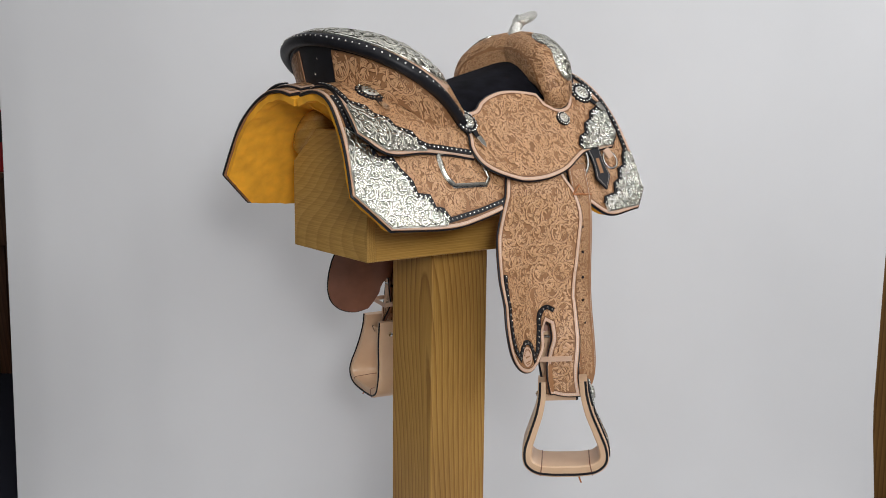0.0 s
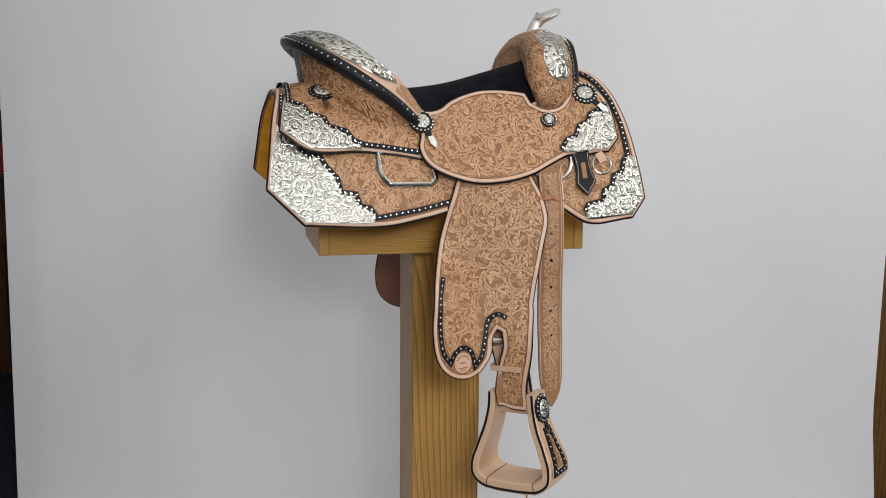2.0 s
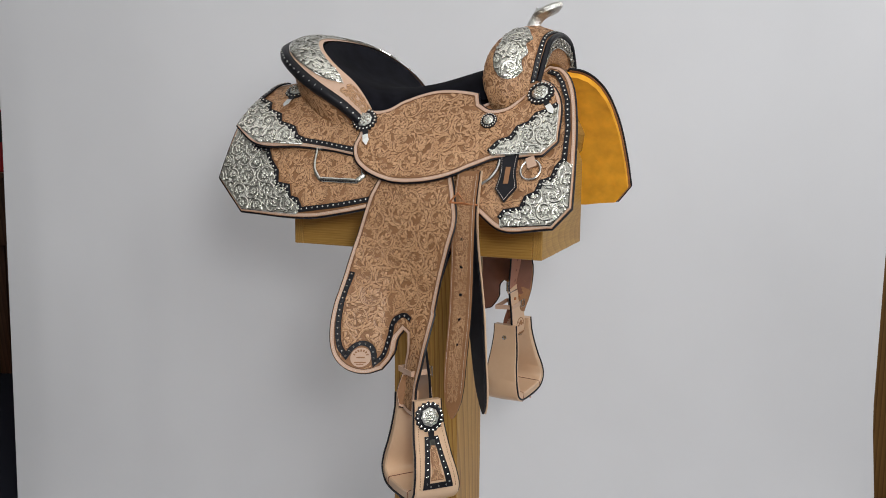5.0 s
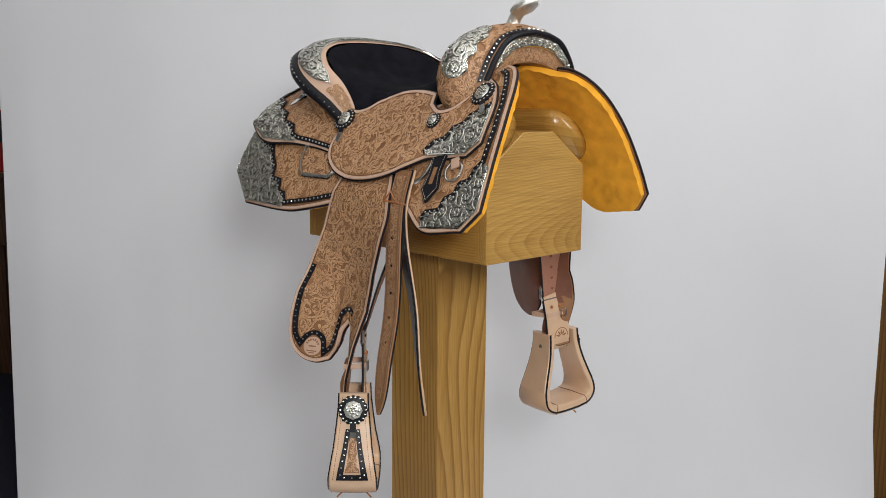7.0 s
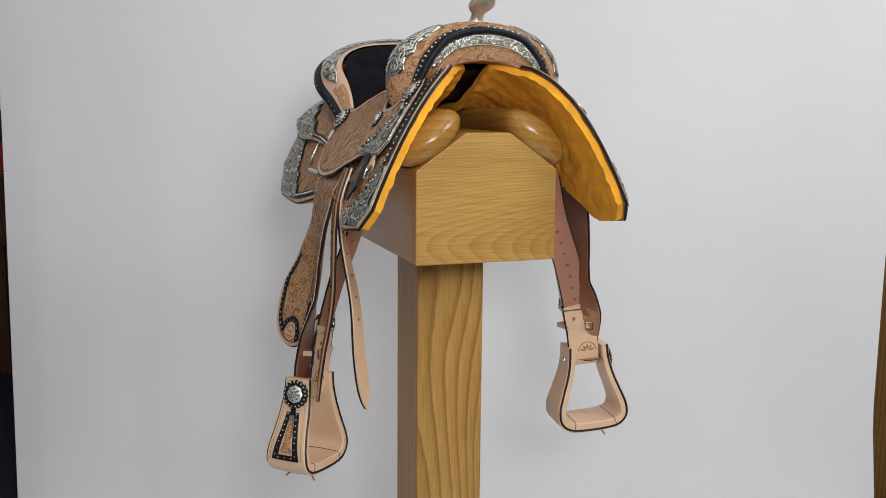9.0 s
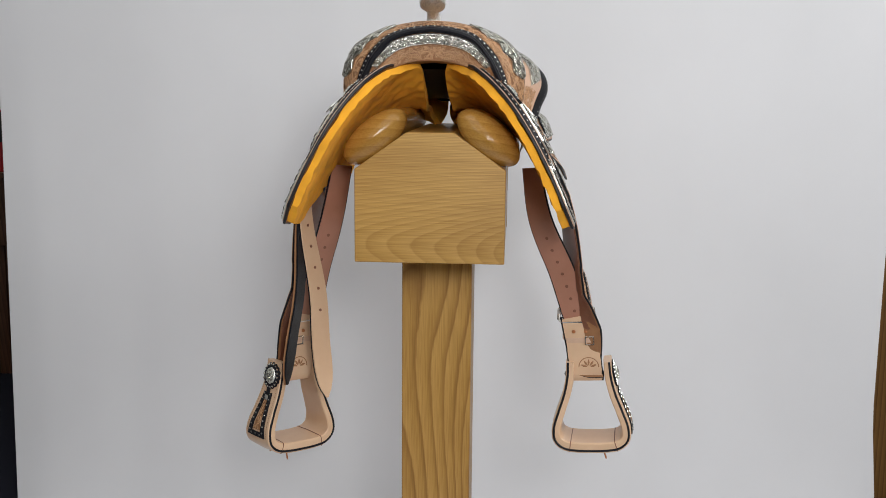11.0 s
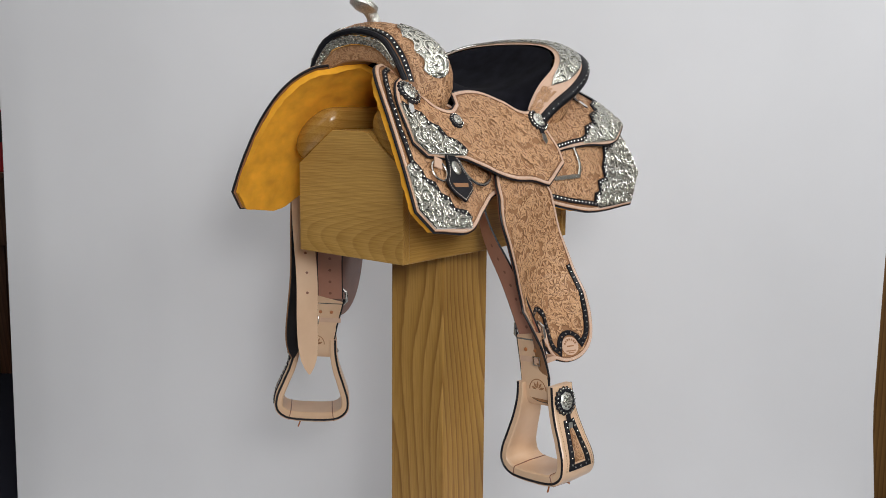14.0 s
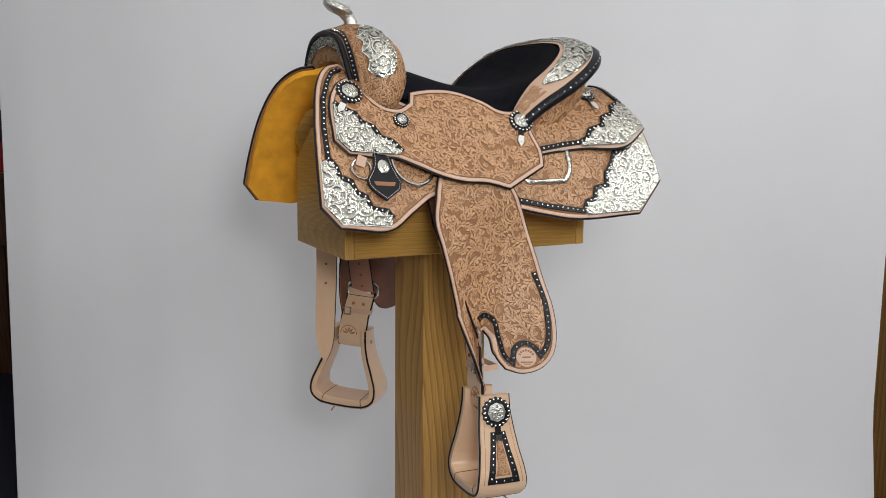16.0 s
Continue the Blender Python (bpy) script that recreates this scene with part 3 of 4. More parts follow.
SEAT_JOCKEY = [(-0.09, 0.196), (-0.065, 0.204), (-0.041, 0.200), (-0.017, 0.183), (0.011, 0.172), (0.044, 0.164), (0.076, 0.164), (0.113, 0.17), (0.135, 0.176), (0.143, 0.199), (0.169, 0.214),
               (0.199, 0.21), (0.219, 0.19), (0.234, 0.158), (0.253, 0.149), (0.275, 0.164), (0.298, 0.201), (0.306, 0.277), (0.282, 0.303), (0.238, 0.307), (0.201, 0.308), (0.163, 0.323),
               (0.126, 0.34), (0.079, 0.35), (0.027, 0.351), (-0.015, 0.343), (-0.051, 0.327), (-0.079, 0.303), (-0.089, 0.275), (-0.084, 0.251)]
FENDER = [(-0.013, 1.212), (-0.021, 1.19), (-0.039, 1.142), (-0.06, 1.071), (-0.076, 0.98), (-0.083, 0.91), (-0.074, 0.865), (-0.051, 0.84), (-0.017, 0.831), (0.011, 0.839), (0.029, 0.864), (0.035, 0.899),
          (0.044, 0.912), (0.053, 0.907), (0.054, 0.879), (0.045, 0.849), (0.037, 0.799), (0.040, 0.772), (0.067, 0.768), (0.096, 0.770), (0.095, 0.809), (0.101, 0.859), (0.106, 0.919),
          (0.116, 0.989), (0.133, 1.071), (0.142, 1.116), (0.134, 1.157), (0.121, 1.19), (0.114, 1.212)]
SKIRT_STEPS = [(-0.301, 0.276), (-0.272, 0.280), (-0.262, 0.300), (-0.243, 0.322), (-0.238, 0.347), (-0.212, 0.352), (-0.205, 0.374), (-0.188, 0.378), (-0.176, 0.397)]
FRONT_STEPS = [(0.220, 0.414), (0.228, 0.402), (0.258, 0.398), (0.264, 0.378), (0.281, 0.370), (0.287, 0.350), (0.306, 0.342), (0.311, 0.322), (0.322, 0.308)]
JOCKEY_STEPS = [(-0.322, 0.163), (-0.296, 0.178), (-0.290, 0.198), (-0.262, 0.210), (-0.255, 0.230), (-0.222, 0.240), (-0.212, 0.256), (-0.194, 0.264)]
POMMEL_STEPS = [(0.185, 0.299), (0.199, 0.280), (0.220, 0.272), (0.230, 0.252), (0.250, 0.243), (0.258, 0.228), (0.276, 0.221), (0.294, 0.206)]

SADDLE = thing("western_saddle", "tooled natural leather western show saddle with silver plates", "saddle")


def set_in(outline):
    """The lining ends a little inside the skirt's edge, but for its middle seam."""
    line = curve_pts(outline, True, 0.012)
    moved = offset_line(line, 0.004 if area(line) > 0 else -0.004, True)
    return [tuple(p) if p[1] < 0.06 else tuple(q) for p, q in zip(line, moved)]


def bordered(name, outline, place, d, thick, m, label, cell=0.012, er=0.0023, bw=0.0068):
    """A leather panel with a black edge, a smooth stitched border and room for carving."""
    poly = curve_pts(outline, True, 0.006)
    ob = part(name, sheet(poly, place, d, thick, cell), m, SADDLE, label)
    part("edge", tube(laid(place, poly, d - thick / 2), er, True), M_BLACK, ob, "black edge binding")
    w = 1 if area(poly) > 0 else -1
    a, b, c = (offset_line(poly, w * q, True) for q in (0.001, bw, bw * 0.55))
    part("border", ribbon(a, b, place, d + 0.0012, 0.002, True), M_PINK, ob, "smooth pinkish natural leather border")
    part("groove", ribbon(b, offset_line(poly, w * (bw + 0.0013), True), place, d + 0.0010, 0.002, True), M_CUT, ob, "dark cut line along the border")
    tagged(part("stitching", stitches(np.concatenate([c, c[:1]]), place, d + 0.0016), M_THREAD, ob, "pale thread stitching"), kind="stuff")
    return ob, poly, b


def banded(line, place, d, width, parent, step=0.0105, r=0.0023, smooth=False):
    """A black leather band with a row of silver studs. Returns its outline."""
    line = curve_pts(line, False, 0.004, 75 if smooth else 0.5)
    a, b = offset_line(line, width / 2, False), offset_line(line, -width / 2, False)
    ob = part("studded_band", ribbon(a, b, place, d + 0.0016, 0.003, False), M_BLACK, parent, "black leather band", False)
    tagged(part("studs", stud_row(line, place, d + 0.0016, step, r), M_CHROME, ob, "small silver studs"), kind="stuff")
    return np.concatenate([a, b[::-1]])


def plate(poly, place, d, seed, parent, R=0.020):
    ob = part("silver_plate", sheet(curve_pts(poly, True, 0.006, 0.5), place, d + 0.0012, 0.002, 0.012), M_PLATE, parent, "engraved silver corner plate")
    carving("engraving", poly, [], place, d + 0.0012, R, seed, M_ENGRAVE, ob, 0.0023, 0.0015, "scroll engraving", True)
    line = offset_line(poly, 0.0012 * (1 if area(poly) > 0 else -1), True)
    part("rim", tube(laid(place, line, d + 0.0016), 0.0011, True, 5), M_CHROME, ob)
    return poly


def concho(C, N, down, R, parent, tail=True, squash=1.0):
    """Round silver concho on a black rosette, with a short black tail and silver tip."""
    C, N = Vector(C), Vector(N).normalized()
    dn = (Vector(down) - N * Vector(down).dot(N)).normalized()
    sd = N.cross(dn)
    at = lambda a, r, h: C + (dn * math.cos(a) + sd * math.sin(a)) * r + N * h
    rows = []
    for r, h in ((0.0, 0.0075), (0.2, 0.0073), (0.4, 0.0066), (0.58, 0.005), (0.64, 0.003), (0.66, 0.0)):
        rows.append([at(6.2832 * k / 24, R * r * (1 + (0.05 * math.cos(8 * 6.2832 * k / 24) if r > 0.5 else 0)), h) for k in range(24)])
    ob = part("concho", loft(rows, close_v=True), M_DOME, parent, "round engraved silver concho on black rosette")
    rows = []
    for r, h in ((0.6, 0.0035), (0.85, 0.003), (1.0, 0.0012), (1.0, -0.002)):
        rows.append([at(6.2832 * k / 64, R * r * (1 + (0.05 * math.cos(16 * 6.2832 * k / 64) if r > 0.8 else 0)), h) for k in range(64)])
    part("rosette", loft(rows, close_v=True), M_BLACK, ob, "scalloped black leather rosette")
    pts = [at(6.2832 * (k + 0.5) / 18, R * 0.88, 0.0025) for k in range(18)]
    tagged(part("beads", mesh_of(*studs(pts, [N] * 18, R * 0.1)), M_CHROME, ob, "ring of silver beads"), kind="stuff")
    eng = [at(6.2832 * k / 8, R * 0.40, 0.0062) for k in range(8)] + [at(6.2832 * (k + 0.5) / 6, R * 0.2, 0.0070) for k in range(6)] + [at(0, 0, 0.0072)]
    tagged(part("engraving", mesh_of(*studs(eng, [N] * 15, R * 0.11)), M_SILVER, ob, "raised engraved petals"), kind="stuff")
    if tail:
        def strip(l0, l1, w0, w1, h, m, nm, tip):
            p = [C + dn * l0 + sd * w0, C + dn * l1 + sd * w1, C + dn * (l1 + tip), C + dn * l1 - sd * w1, C + dn * l0 - sd * w0]
            part(nm, loft([[q + N * (h - 0.002) for q in p], [q + N * h for q in p]], close_v=True, caps=True), m, ob, "", False)
        strip(R * 0.9, R * 1.6, 0.0055, 0.005, 0.0035, M_BLACK, "tail", 0.0)
        strip(R * 1.5, R * 2.1, 0.0052, 0.0062, 0.005, M_CHROME, "tip", 0.011)
    return ob


def one(place, u, v, d):
    P = np.array([[u, v]])
    a, n = normals(place, P, d)
    b = place(np.array([u]), np.array([v + 0.004]), np.array([d]))
    return a[0], n[0], b[0] - a[0]


def strap(line, widths, dirs, thick, m, parent, name="strap", label=""):
    """A flat strap along a line of points; dirs give the way of its width."""
    P = curve_pts(line, False, 0.015, 180)
    n = len(P)
    rows = []
    for i, p in enumerate(P):
        t = i / (n - 1)
        k = t * (len(dirs) - 1)
        j = min(int(k), len(dirs) - 2)
        wd = Vector(dirs[j]).lerp(Vector(dirs[j + 1]), k - j).normalized()
        tg = (P[min(n - 1, i + 1)] - P[max(0, i - 1)]).normalized()
        wd = (wd - tg * wd.dot(tg)).normalized()
        nn = tg.cross(wd)
        w = sm(t, widths[0], widths[1]) / 2
        rows.append([p + wd * w + nn * thick / 2, p - wd * w + nn * thick / 2, p - wd * w - nn * thick / 2, p + wd * w - nn * thick / 2])
    ob = part(name, loft(rows, close_v=True, caps=True), m, parent, label)
    return ob, rows


for s in (-1, 1):
    pl = on_side(s)
    k = 0 if s < 0 else 50
    # the rear jockey stands away from the skirt, the seat jockey lies close in front and over the fender
    lift_rear = lambda U, W: 0.019 * np.clip((-np.asarray(U) - 0.16) / 0.18, 0, 1) * np.clip((np.asarray(W) - 0.13) / 0.12, 0, 1)
    lift_front = lambda U, W: -0.0055 * np.clip((np.asarray(U) - 0.19) / 0.05, 0, 1)
    lift_low = lambda U, W: lift_front(U, W) + 0.011 * np.clip((np.asarray(W) - 0.27) / 0.07, 0, 1) * np.clip(1 - (np.abs(np.asarray(U) - 0.055) - 0.09) / 0.08, 0, 1)
    pr = lambda U, W, D, f=pl, g=lift_rear: f(U, W, np.asarray(D) + g(U, W))
    pf = lambda U, W, D, f=pl, g=lift_low: f(U, W, np.asarray(D) + g(U, W))
    # skirt
    ob, poly, inner = bordered("skirt", SKIRT, pl, 0.006, 0.006, M_TAN, "tooled tan leather skirt with studded borders", er=0.0030)
    p1 = plate([(-0.346, 0.212), (-0.360, 0.294), (-0.3635, 0.337), (-0.3025, 0.399), (-0.184, 0.406)] + SKIRT_STEPS[::-1] + [(-0.318, 0.240)], pl, 0.0085, 11 + k, ob)
    p2 = plate([(0.224, 0.430), (0.3145, 0.4255), (0.3425, 0.391), (0.338, 0.316)] + FRONT_STEPS[::-1], pl, 0.0085, 12 + k, ob)
    h1 = banded([(-0.331, 0.125), (-0.338, 0.212), (-0.318, 0.240)] + SKIRT_STEPS + [(-0.097, 0.386), (-0.043, 0.375), (0.02, 0.352)], pl, 0.0095, 0.009, ob)
    h2 = banded(FRONT_STEPS + [(0.319, 0.248), (0.308, 0.194), (0.29, 0.155), (0.274, 0.132), (0.256, 0.122)], pl, 0.0095, 0.009, ob)
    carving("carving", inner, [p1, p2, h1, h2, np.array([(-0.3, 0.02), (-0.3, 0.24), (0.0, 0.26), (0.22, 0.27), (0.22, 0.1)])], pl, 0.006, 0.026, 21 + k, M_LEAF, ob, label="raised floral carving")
    part("fleece", sheet([Vector(q) for q in set_in(LINING)], on_side(s, True), -0.001, 0.010, 0.009, 0.0028), M_FLEECE, SADDLE, "deep yellow sheepskin lining")
    # rear jockey
    ob, poly, inner = bordered("rear_jockey", REAR_JOCKEY, pr, 0.012, 0.004, M_TAN, "tooled tan leather rear jockey")
    p1 = plate([(-0.3305, 0.172), (-0.3405, 0.239), (-0.2905, 0.2715), (-0.197, 0.2725)] + JOCKEY_STEPS[::-1], pr, 0.0145, 13 + k, ob)
    h1 = banded([(-0.318, 0.06), (-0.320, 0.131)] + JOCKEY_STEPS + [(-0.158, 0.268), (-0.09, 0.281)], pr, 0.0155, 0.009, ob)
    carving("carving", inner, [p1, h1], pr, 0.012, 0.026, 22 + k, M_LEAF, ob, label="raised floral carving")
    c, n, dn = one(pr, -0.255, 0.132, 0.0145)
    concho(c, n, dn + np.array([-0.0, 0, 0]), 0.027, ob)
    # seat jockey with front jockey
    ob, poly, inner = bordered("seat_jockey", SEAT_JOCKEY if s < 0 else SEAT_JOCKEY[:25] + [(-0.017, 0.360), (-0.102, 0.314), (-0.106, 0.285), (-0.098, 0.25)], pf, 0.020, 0.004, M_TAN, "broad tooled tan leather seat jockey")
    p1 = plate([(0.2965, 0.206), (0.3035, 0.276), (0.281, 0.3005), (0.192, 0.3055)] + POMMEL_STEPS[:-1], pf, 0.0225, 14 + k, ob)
    h1 = banded(POMMEL_STEPS, pf, 0.0235, 0.0085, ob)
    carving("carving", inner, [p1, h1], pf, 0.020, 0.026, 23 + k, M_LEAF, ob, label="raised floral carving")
    for u, v, R, tail in ((-0.081, 0.225, 0.024, True), (0.171, 0.237, 0.0155, False), (0.257, 0.183, 0.025, True)):
        c, n, dn = one(pf, u, v, 0.0225)
        concho(c, n, dn + np.array([0.003 if u > 0.2 else 0.0015, 0, 0]), R, ob, tail)
    # fender
    fp = on_fender(s)
    FND = FENDER if s < 0 else [(x, z + (0.006 if x > 0.036 and z < 0.8 else 0)) for x, z in FENDER]
    ob, poly, inner = bordered("fender", FND, fp, 0.0, 0.005, M_TAN, "long tooled tan leather fender with studded foot")
    h1 = banded([(-0.057, 1.013), (-0.066, 0.971), (-0.069, 0.911), (-0.063, 0.879), (-0.051, 0.863), (-0.04, 0.879), (-0.025, 0.886), (-0.009, 0.878), (-0.001, 0.850), (0.011, 0.862), (0.022, 0.9), (0.029, 0.93), (0.046, 0.940), (0.060, 0.933)],
                fp, 0.001, 0.0085, ob, smooth=True)
    disc = [(-0.026 + 0.0175 * math.cos(a), 0.860 + 0.0175 * math.sin(a)) for a in (6.2832 * q / 28 for q in range(28))]
    badge = part("badge", sheet([Vector(q) for q in disc], fp, 0.0012, 0.002, 0.008), M_PINK, ob, "round smooth stamped leather badge")
    for dz, hw, hh in ((0.0, 0.007, 0.0012), (-0.009, 0.010, 0.0010), (-0.0125, 0.006, 0.0008)):
        z = 0.860 + dz
        q = [Vector((-0.026 - hw, z - hh)), Vector((-0.026 + hw, z - hh)), Vector((-0.026 + hw, z + hh)), Vector((-0.026 - hw, z + hh))]
        part("bar", sheet(q, fp, 0.0018, 0.001, 0.01), M_TAN, badge)
    for q in range(7):
        a = math.radians(25 + 130 * q / 6)
        c = Vector((-0.026 + 0.0125 * math.cos(a), 0.860 + 0.0125 * math.sin(a)))
        t, r = Vector((-math.sin(a), math.cos(a))) * 0.0014, Vector((math.cos(a), math.sin(a))) * 0.0018
        part("bar", sheet([c - t - r, c + t - r, c + t + r, c - t + r], fp, 0.0018, 0.001, 0.01), M_TAN, badge)
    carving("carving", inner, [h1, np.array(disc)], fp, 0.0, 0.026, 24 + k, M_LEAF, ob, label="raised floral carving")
    back = on_fender(s, -0.006)
    q = curve_pts(FND, True, 0.012)
    part("back_lining", sheet(q, back, 0.0, 0.0015, 0.02), M_BROWN, ob, "smooth dark brown back")
    # slotted silver rigging plate and rings
    rig = [(-0.168, 0.275), (-0.163, 0.318), (-0.148, 0.338), (-0.072, 0.341), (-0.060, 0.330), (-0.066, 0.300), (-0.07, 0.275)]
    part("rigging_plate", tube(laid(pl, curve_pts(rig, True, 0.006), 0.010), 0.0052, True, 8, 0.6), M_SILVER, SADDLE, "slotted engraved silver rigging plate")
    ring = [(0.265 + 0.018 * math.cos(a), 0.329 + 0.018 * math.sin(a)) for a in (6.2832 * q / 24 for q in range(24))]
    part("ring", tube(laid(pl, ring, 0.013), 0.0022, True, 8), M_STEEL, SADDLE, "small steel ring")
    part("ring_tab", sheet([Vector(q) for q in ((0.253, 0.310), (0.268, 0.304), (0.276, 0.322), (0.261, 0.328))], pl, 0.0165, 0.003), M_PINK, SADDLE, "natural leather tab")
    big = [(0.165 + 0.040 * math.cos(a), 0.312 + 0.042 * math.sin(a)) for a in (6.2832 * q / 36 for q in range(36))]
    part("rigging_ring", tube(laid(pl, big, 0.014), 0.0035, True, 8), M_STEEL, SADDLE, "large steel rigging ring")
    keep = [(0.205, 0.295), (0.241, 0.297), (0.240, 0.333), (0.247, 0.362), (0.227, 0.388), (0.207, 0.364), (0.211, 0.335)]
    if s > 0:
        keep = [(0.212, 0.295), (0.240, 0.295), (0.245, 0.325), (0.261, 0.350), (0.257, 0.363), (0.229, 0.386), (0.200, 0.366), (0.196, 0.352), (0.207, 0.325)]
    kp = curve_pts(keep, True, 0.005)
    hb = part("latigo_keeper", sheet(kp, pl, 0.019, 0.004, 0.01), M_BLACK, SADDLE, "black leather latigo keeper with white stitching")
    e = offset_line(kp, 0.003 * (1 if area(kp) > 0 else -1), True)
    tagged(part("stitching", stitches(np.concatenate([e, e[:1]]), pl, 0.0194), M_THREAD, hb), kind="stuff")
    if s < 0:
        sl = [Vector(q) for q in ((0.221, 0.325), (0.230, 0.325), (0.230, 0.355), (0.221, 0.355))]
    else:
        sl = [Vector(q) for q in ((0.208, 0.353), (0.249, 0.353), (0.246, 0.360), (0.211, 0.360))]
        c, n, dn = one(pl, 0.226, 0.326, 0.0195)
        C, N, DN = Vector(c), Vector(n).normalized(), Vector(dn).normalized()
        SD = N.cross(DN)
        part("small_plate", loft([[C + (DN * math.cos(a) * 1.15 + SD * math.sin(a)) * 0.0115 * r + N * h for a in (6.2832 * q / 16 for q in range(16))] for r, h in ((0, 0.003), (0.7, 0.0028), (1, 0.0008), (1, -0.001))], close_v=True), M_SILVER, hb, "oval silver plate")
    part("slot", sheet(sl, pl, 0.0196, 0.003, 0.01), M_TAN, hb)


# ---------------------------------------------------------------- seat, cantle, fork, horn
SX = [-0.228, -0.222, -0.20, -0.18, -0.14, -0.10, -0.06, 0.0, 0.06, 0.12, 0.17]
SW = [0.01, 0.06, 0.126, 0.150, 0.164, 0.160, 0.160, 0.153, 0.146, 0.140, 0.13]
SE = [1.445, 1.443, 1.430, 1.415, 1.384, 1.342, 1.286, 1.300, 1.320, 1.328, 1.332]


def seat():
    for name, m, dz in (("seat", M_SUEDE, 0.0), ("seat_underside", M_BLACK, -0.022)):
        rows = []
        for x in sorted(set(SX + [-0.226, -0.21, -0.16, -0.12, -0.08, -0.03, 0.03, 0.09, 0.145])):
            w, ze = sm(x, SX, SW), sm(x, SX, SE)
            zc = sm(x, [-0.228, -0.19, -0.16, -0.1, 0.0, 0.087, 0.17], [1.445, 1.397, 1.373, 1.352, 1.36, 1.383, 1.408])
            rows.append([Vector((x, w * k, dz + zc + (ze - zc) * abs(k) ** (2.6 if x > -0.1 else 2.0))) for k in np.linspace(-1, 1, 29)])
        part(name, loft(rows), m, SADDLE, "padded black suede seat" if dz == 0 else "")


seat()
C_OUT = [(-0.068, 0.182, 1.276), (-0.12, 0.197, 1.324), (-0.17, 0.211, 1.359), (-0.215, 0.203, 1.388), (-0.262, 0.165, 1.417), (-0.296, 0.09, 1.438), (-0.310, 0.0, 1.446)]
C_IN = [(-0.066, 0.166, 1.296), (-0.085, 0.163, 1.326), (-0.11, 0.166, 1.360), (-0.15, 0.170, 1.394), (-0.185, 0.150, 1.421), (-0.21, 0.11, 1.438), (-0.225, 0.06, 1.445), (-0.229, 0.0, 1.447)]


def rim_line(pts, n=61):
    full = [(x, -y, z) for x, y, z in pts] + [(x, y, z) for x, y, z in pts[-2::-1]]
    line = curve_pts(full, False, 0.006, 180)
    A = np.array([tuple(p) for p in line])
    L = np.concatenate([[0], np.cumsum(np.linalg.norm(np.diff(A, axis=0), axis=1))])
    q = np.linspace(0, L[-1], n)
    return [Vector([float(np.interp(a, L, A[:, k])) for k in range(3)]) for a in q]


def cantle():
    O, I = rim_line(C_OUT), rim_line(C_IN)
    rows = []
    for k in np.linspace(0, 1, 7):
        rows.append([i.lerp(o, k) + Vector((0, 0, 0.009 * math.sin(math.pi * k))) for i, o in zip(I, O)])
    top = part("cantle", loft(rows), M_PINK, SADDLE, "raised cantle with silver plates and black studded roll")
    cols = [[r[j] for r in rows] for j in range(len(O))]
    face = on_grid(cols, 0.62, 0.07)
    sgn = 1 if face(np.array([0.31]), np.array([0.035]), np.array([0.01]))[0][2] > face(np.array([0.31]), np.array([0.035]), np.array([0.0]))[0][2] else -1
    up = lambda U, V, D: face(U, V, np.asarray(D, float) * sgn)
    pp = [(0.070, 0.036), (0.090, 0.022), (0.13, 0.013), (0.31, 0.009), (0.49, 0.013), (0.53, 0.022), (0.55, 0.036), (0.53, 0.052), (0.49, 0.060), (0.31, 0.063), (0.13, 0.060), (0.09, 0.052)]
    plate([tuple(q) for q in curve_pts(pp, True, 0.008, 60)], up, 0.0012, 71, top)
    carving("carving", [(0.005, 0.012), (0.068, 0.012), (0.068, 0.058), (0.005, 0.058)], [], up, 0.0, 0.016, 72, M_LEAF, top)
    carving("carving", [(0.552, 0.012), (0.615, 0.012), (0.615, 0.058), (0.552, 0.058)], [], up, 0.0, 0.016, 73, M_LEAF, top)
    R = [o + Vector((0, 0, -0.008)) for o in O]
    roll = part("rim_roll", tube(R, lambda t: 0.0125 - 0.003 * abs(2 * t - 1) ** 3, seg=12), M_BLACK, top, "black leather roll with silver studs")
    ctr = Vector((-0.12, 0, 1.40))
    pts, nn = [], []
    for j in range(1, 240):
        t = j / 240 * (len(R) - 1)
        if j % 4 == 0:
            i = min(int(t), len(R) - 2)
            p = R[i].lerp(R[i + 1], t - i)
            out = Vector((p.x - ctr.x, p.y, 0)).normalized() * 0.9 + Vector((0, 0, 0.6))
            out.normalize()
            pts.append(p + out * (0.0122 - 0.003 * abs(2 * t / (len(R) - 1) - 1) ** 3)), nn.append(out)
    tagged(part("studs", mesh_of(*studs(pts, nn, 0.0023)), M_CHROME, roll, "row of small silver studs"), kind="stuff")
    W = [Vector((-0.085 + (o.x + 0.085) * 0.955, o.y * 0.955, o.z - 0.019)) for o in O]
    B = [Vector((-0.085 + (o.x + 0.085) * 0.86, o.y * 0.86, min(o.z - 0.080, 1.322))) for o in O]
    part("underside", loft([[o + Vector((0, 0, -0.014)) for o in O], W]), M_BLACK, top, "black leather underside")
    mid = [w.lerp(b, 0.5) for w, b in zip(W, B)]
    bk = part("back", loft([W, mid, B]), M_BLACK, top, "black leather cantle back with tooled side panels")
    cols = [[w, m, b] for w, m, b in zip(W, mid, B)]
    f2 = on_grid(cols, 0.46, 0.045)
    q = f2(np.array([0.23]), np.array([0.02]), np.array([0.01]))[0] - f2(np.array([0.23]), np.array([0.02]), np.array([0.0]))[0]
    s2 = 1 if q[0] < 0 else -1
    f3 = lambda U, V, D: f2(U, V, np.asarray(D, float) * s2)
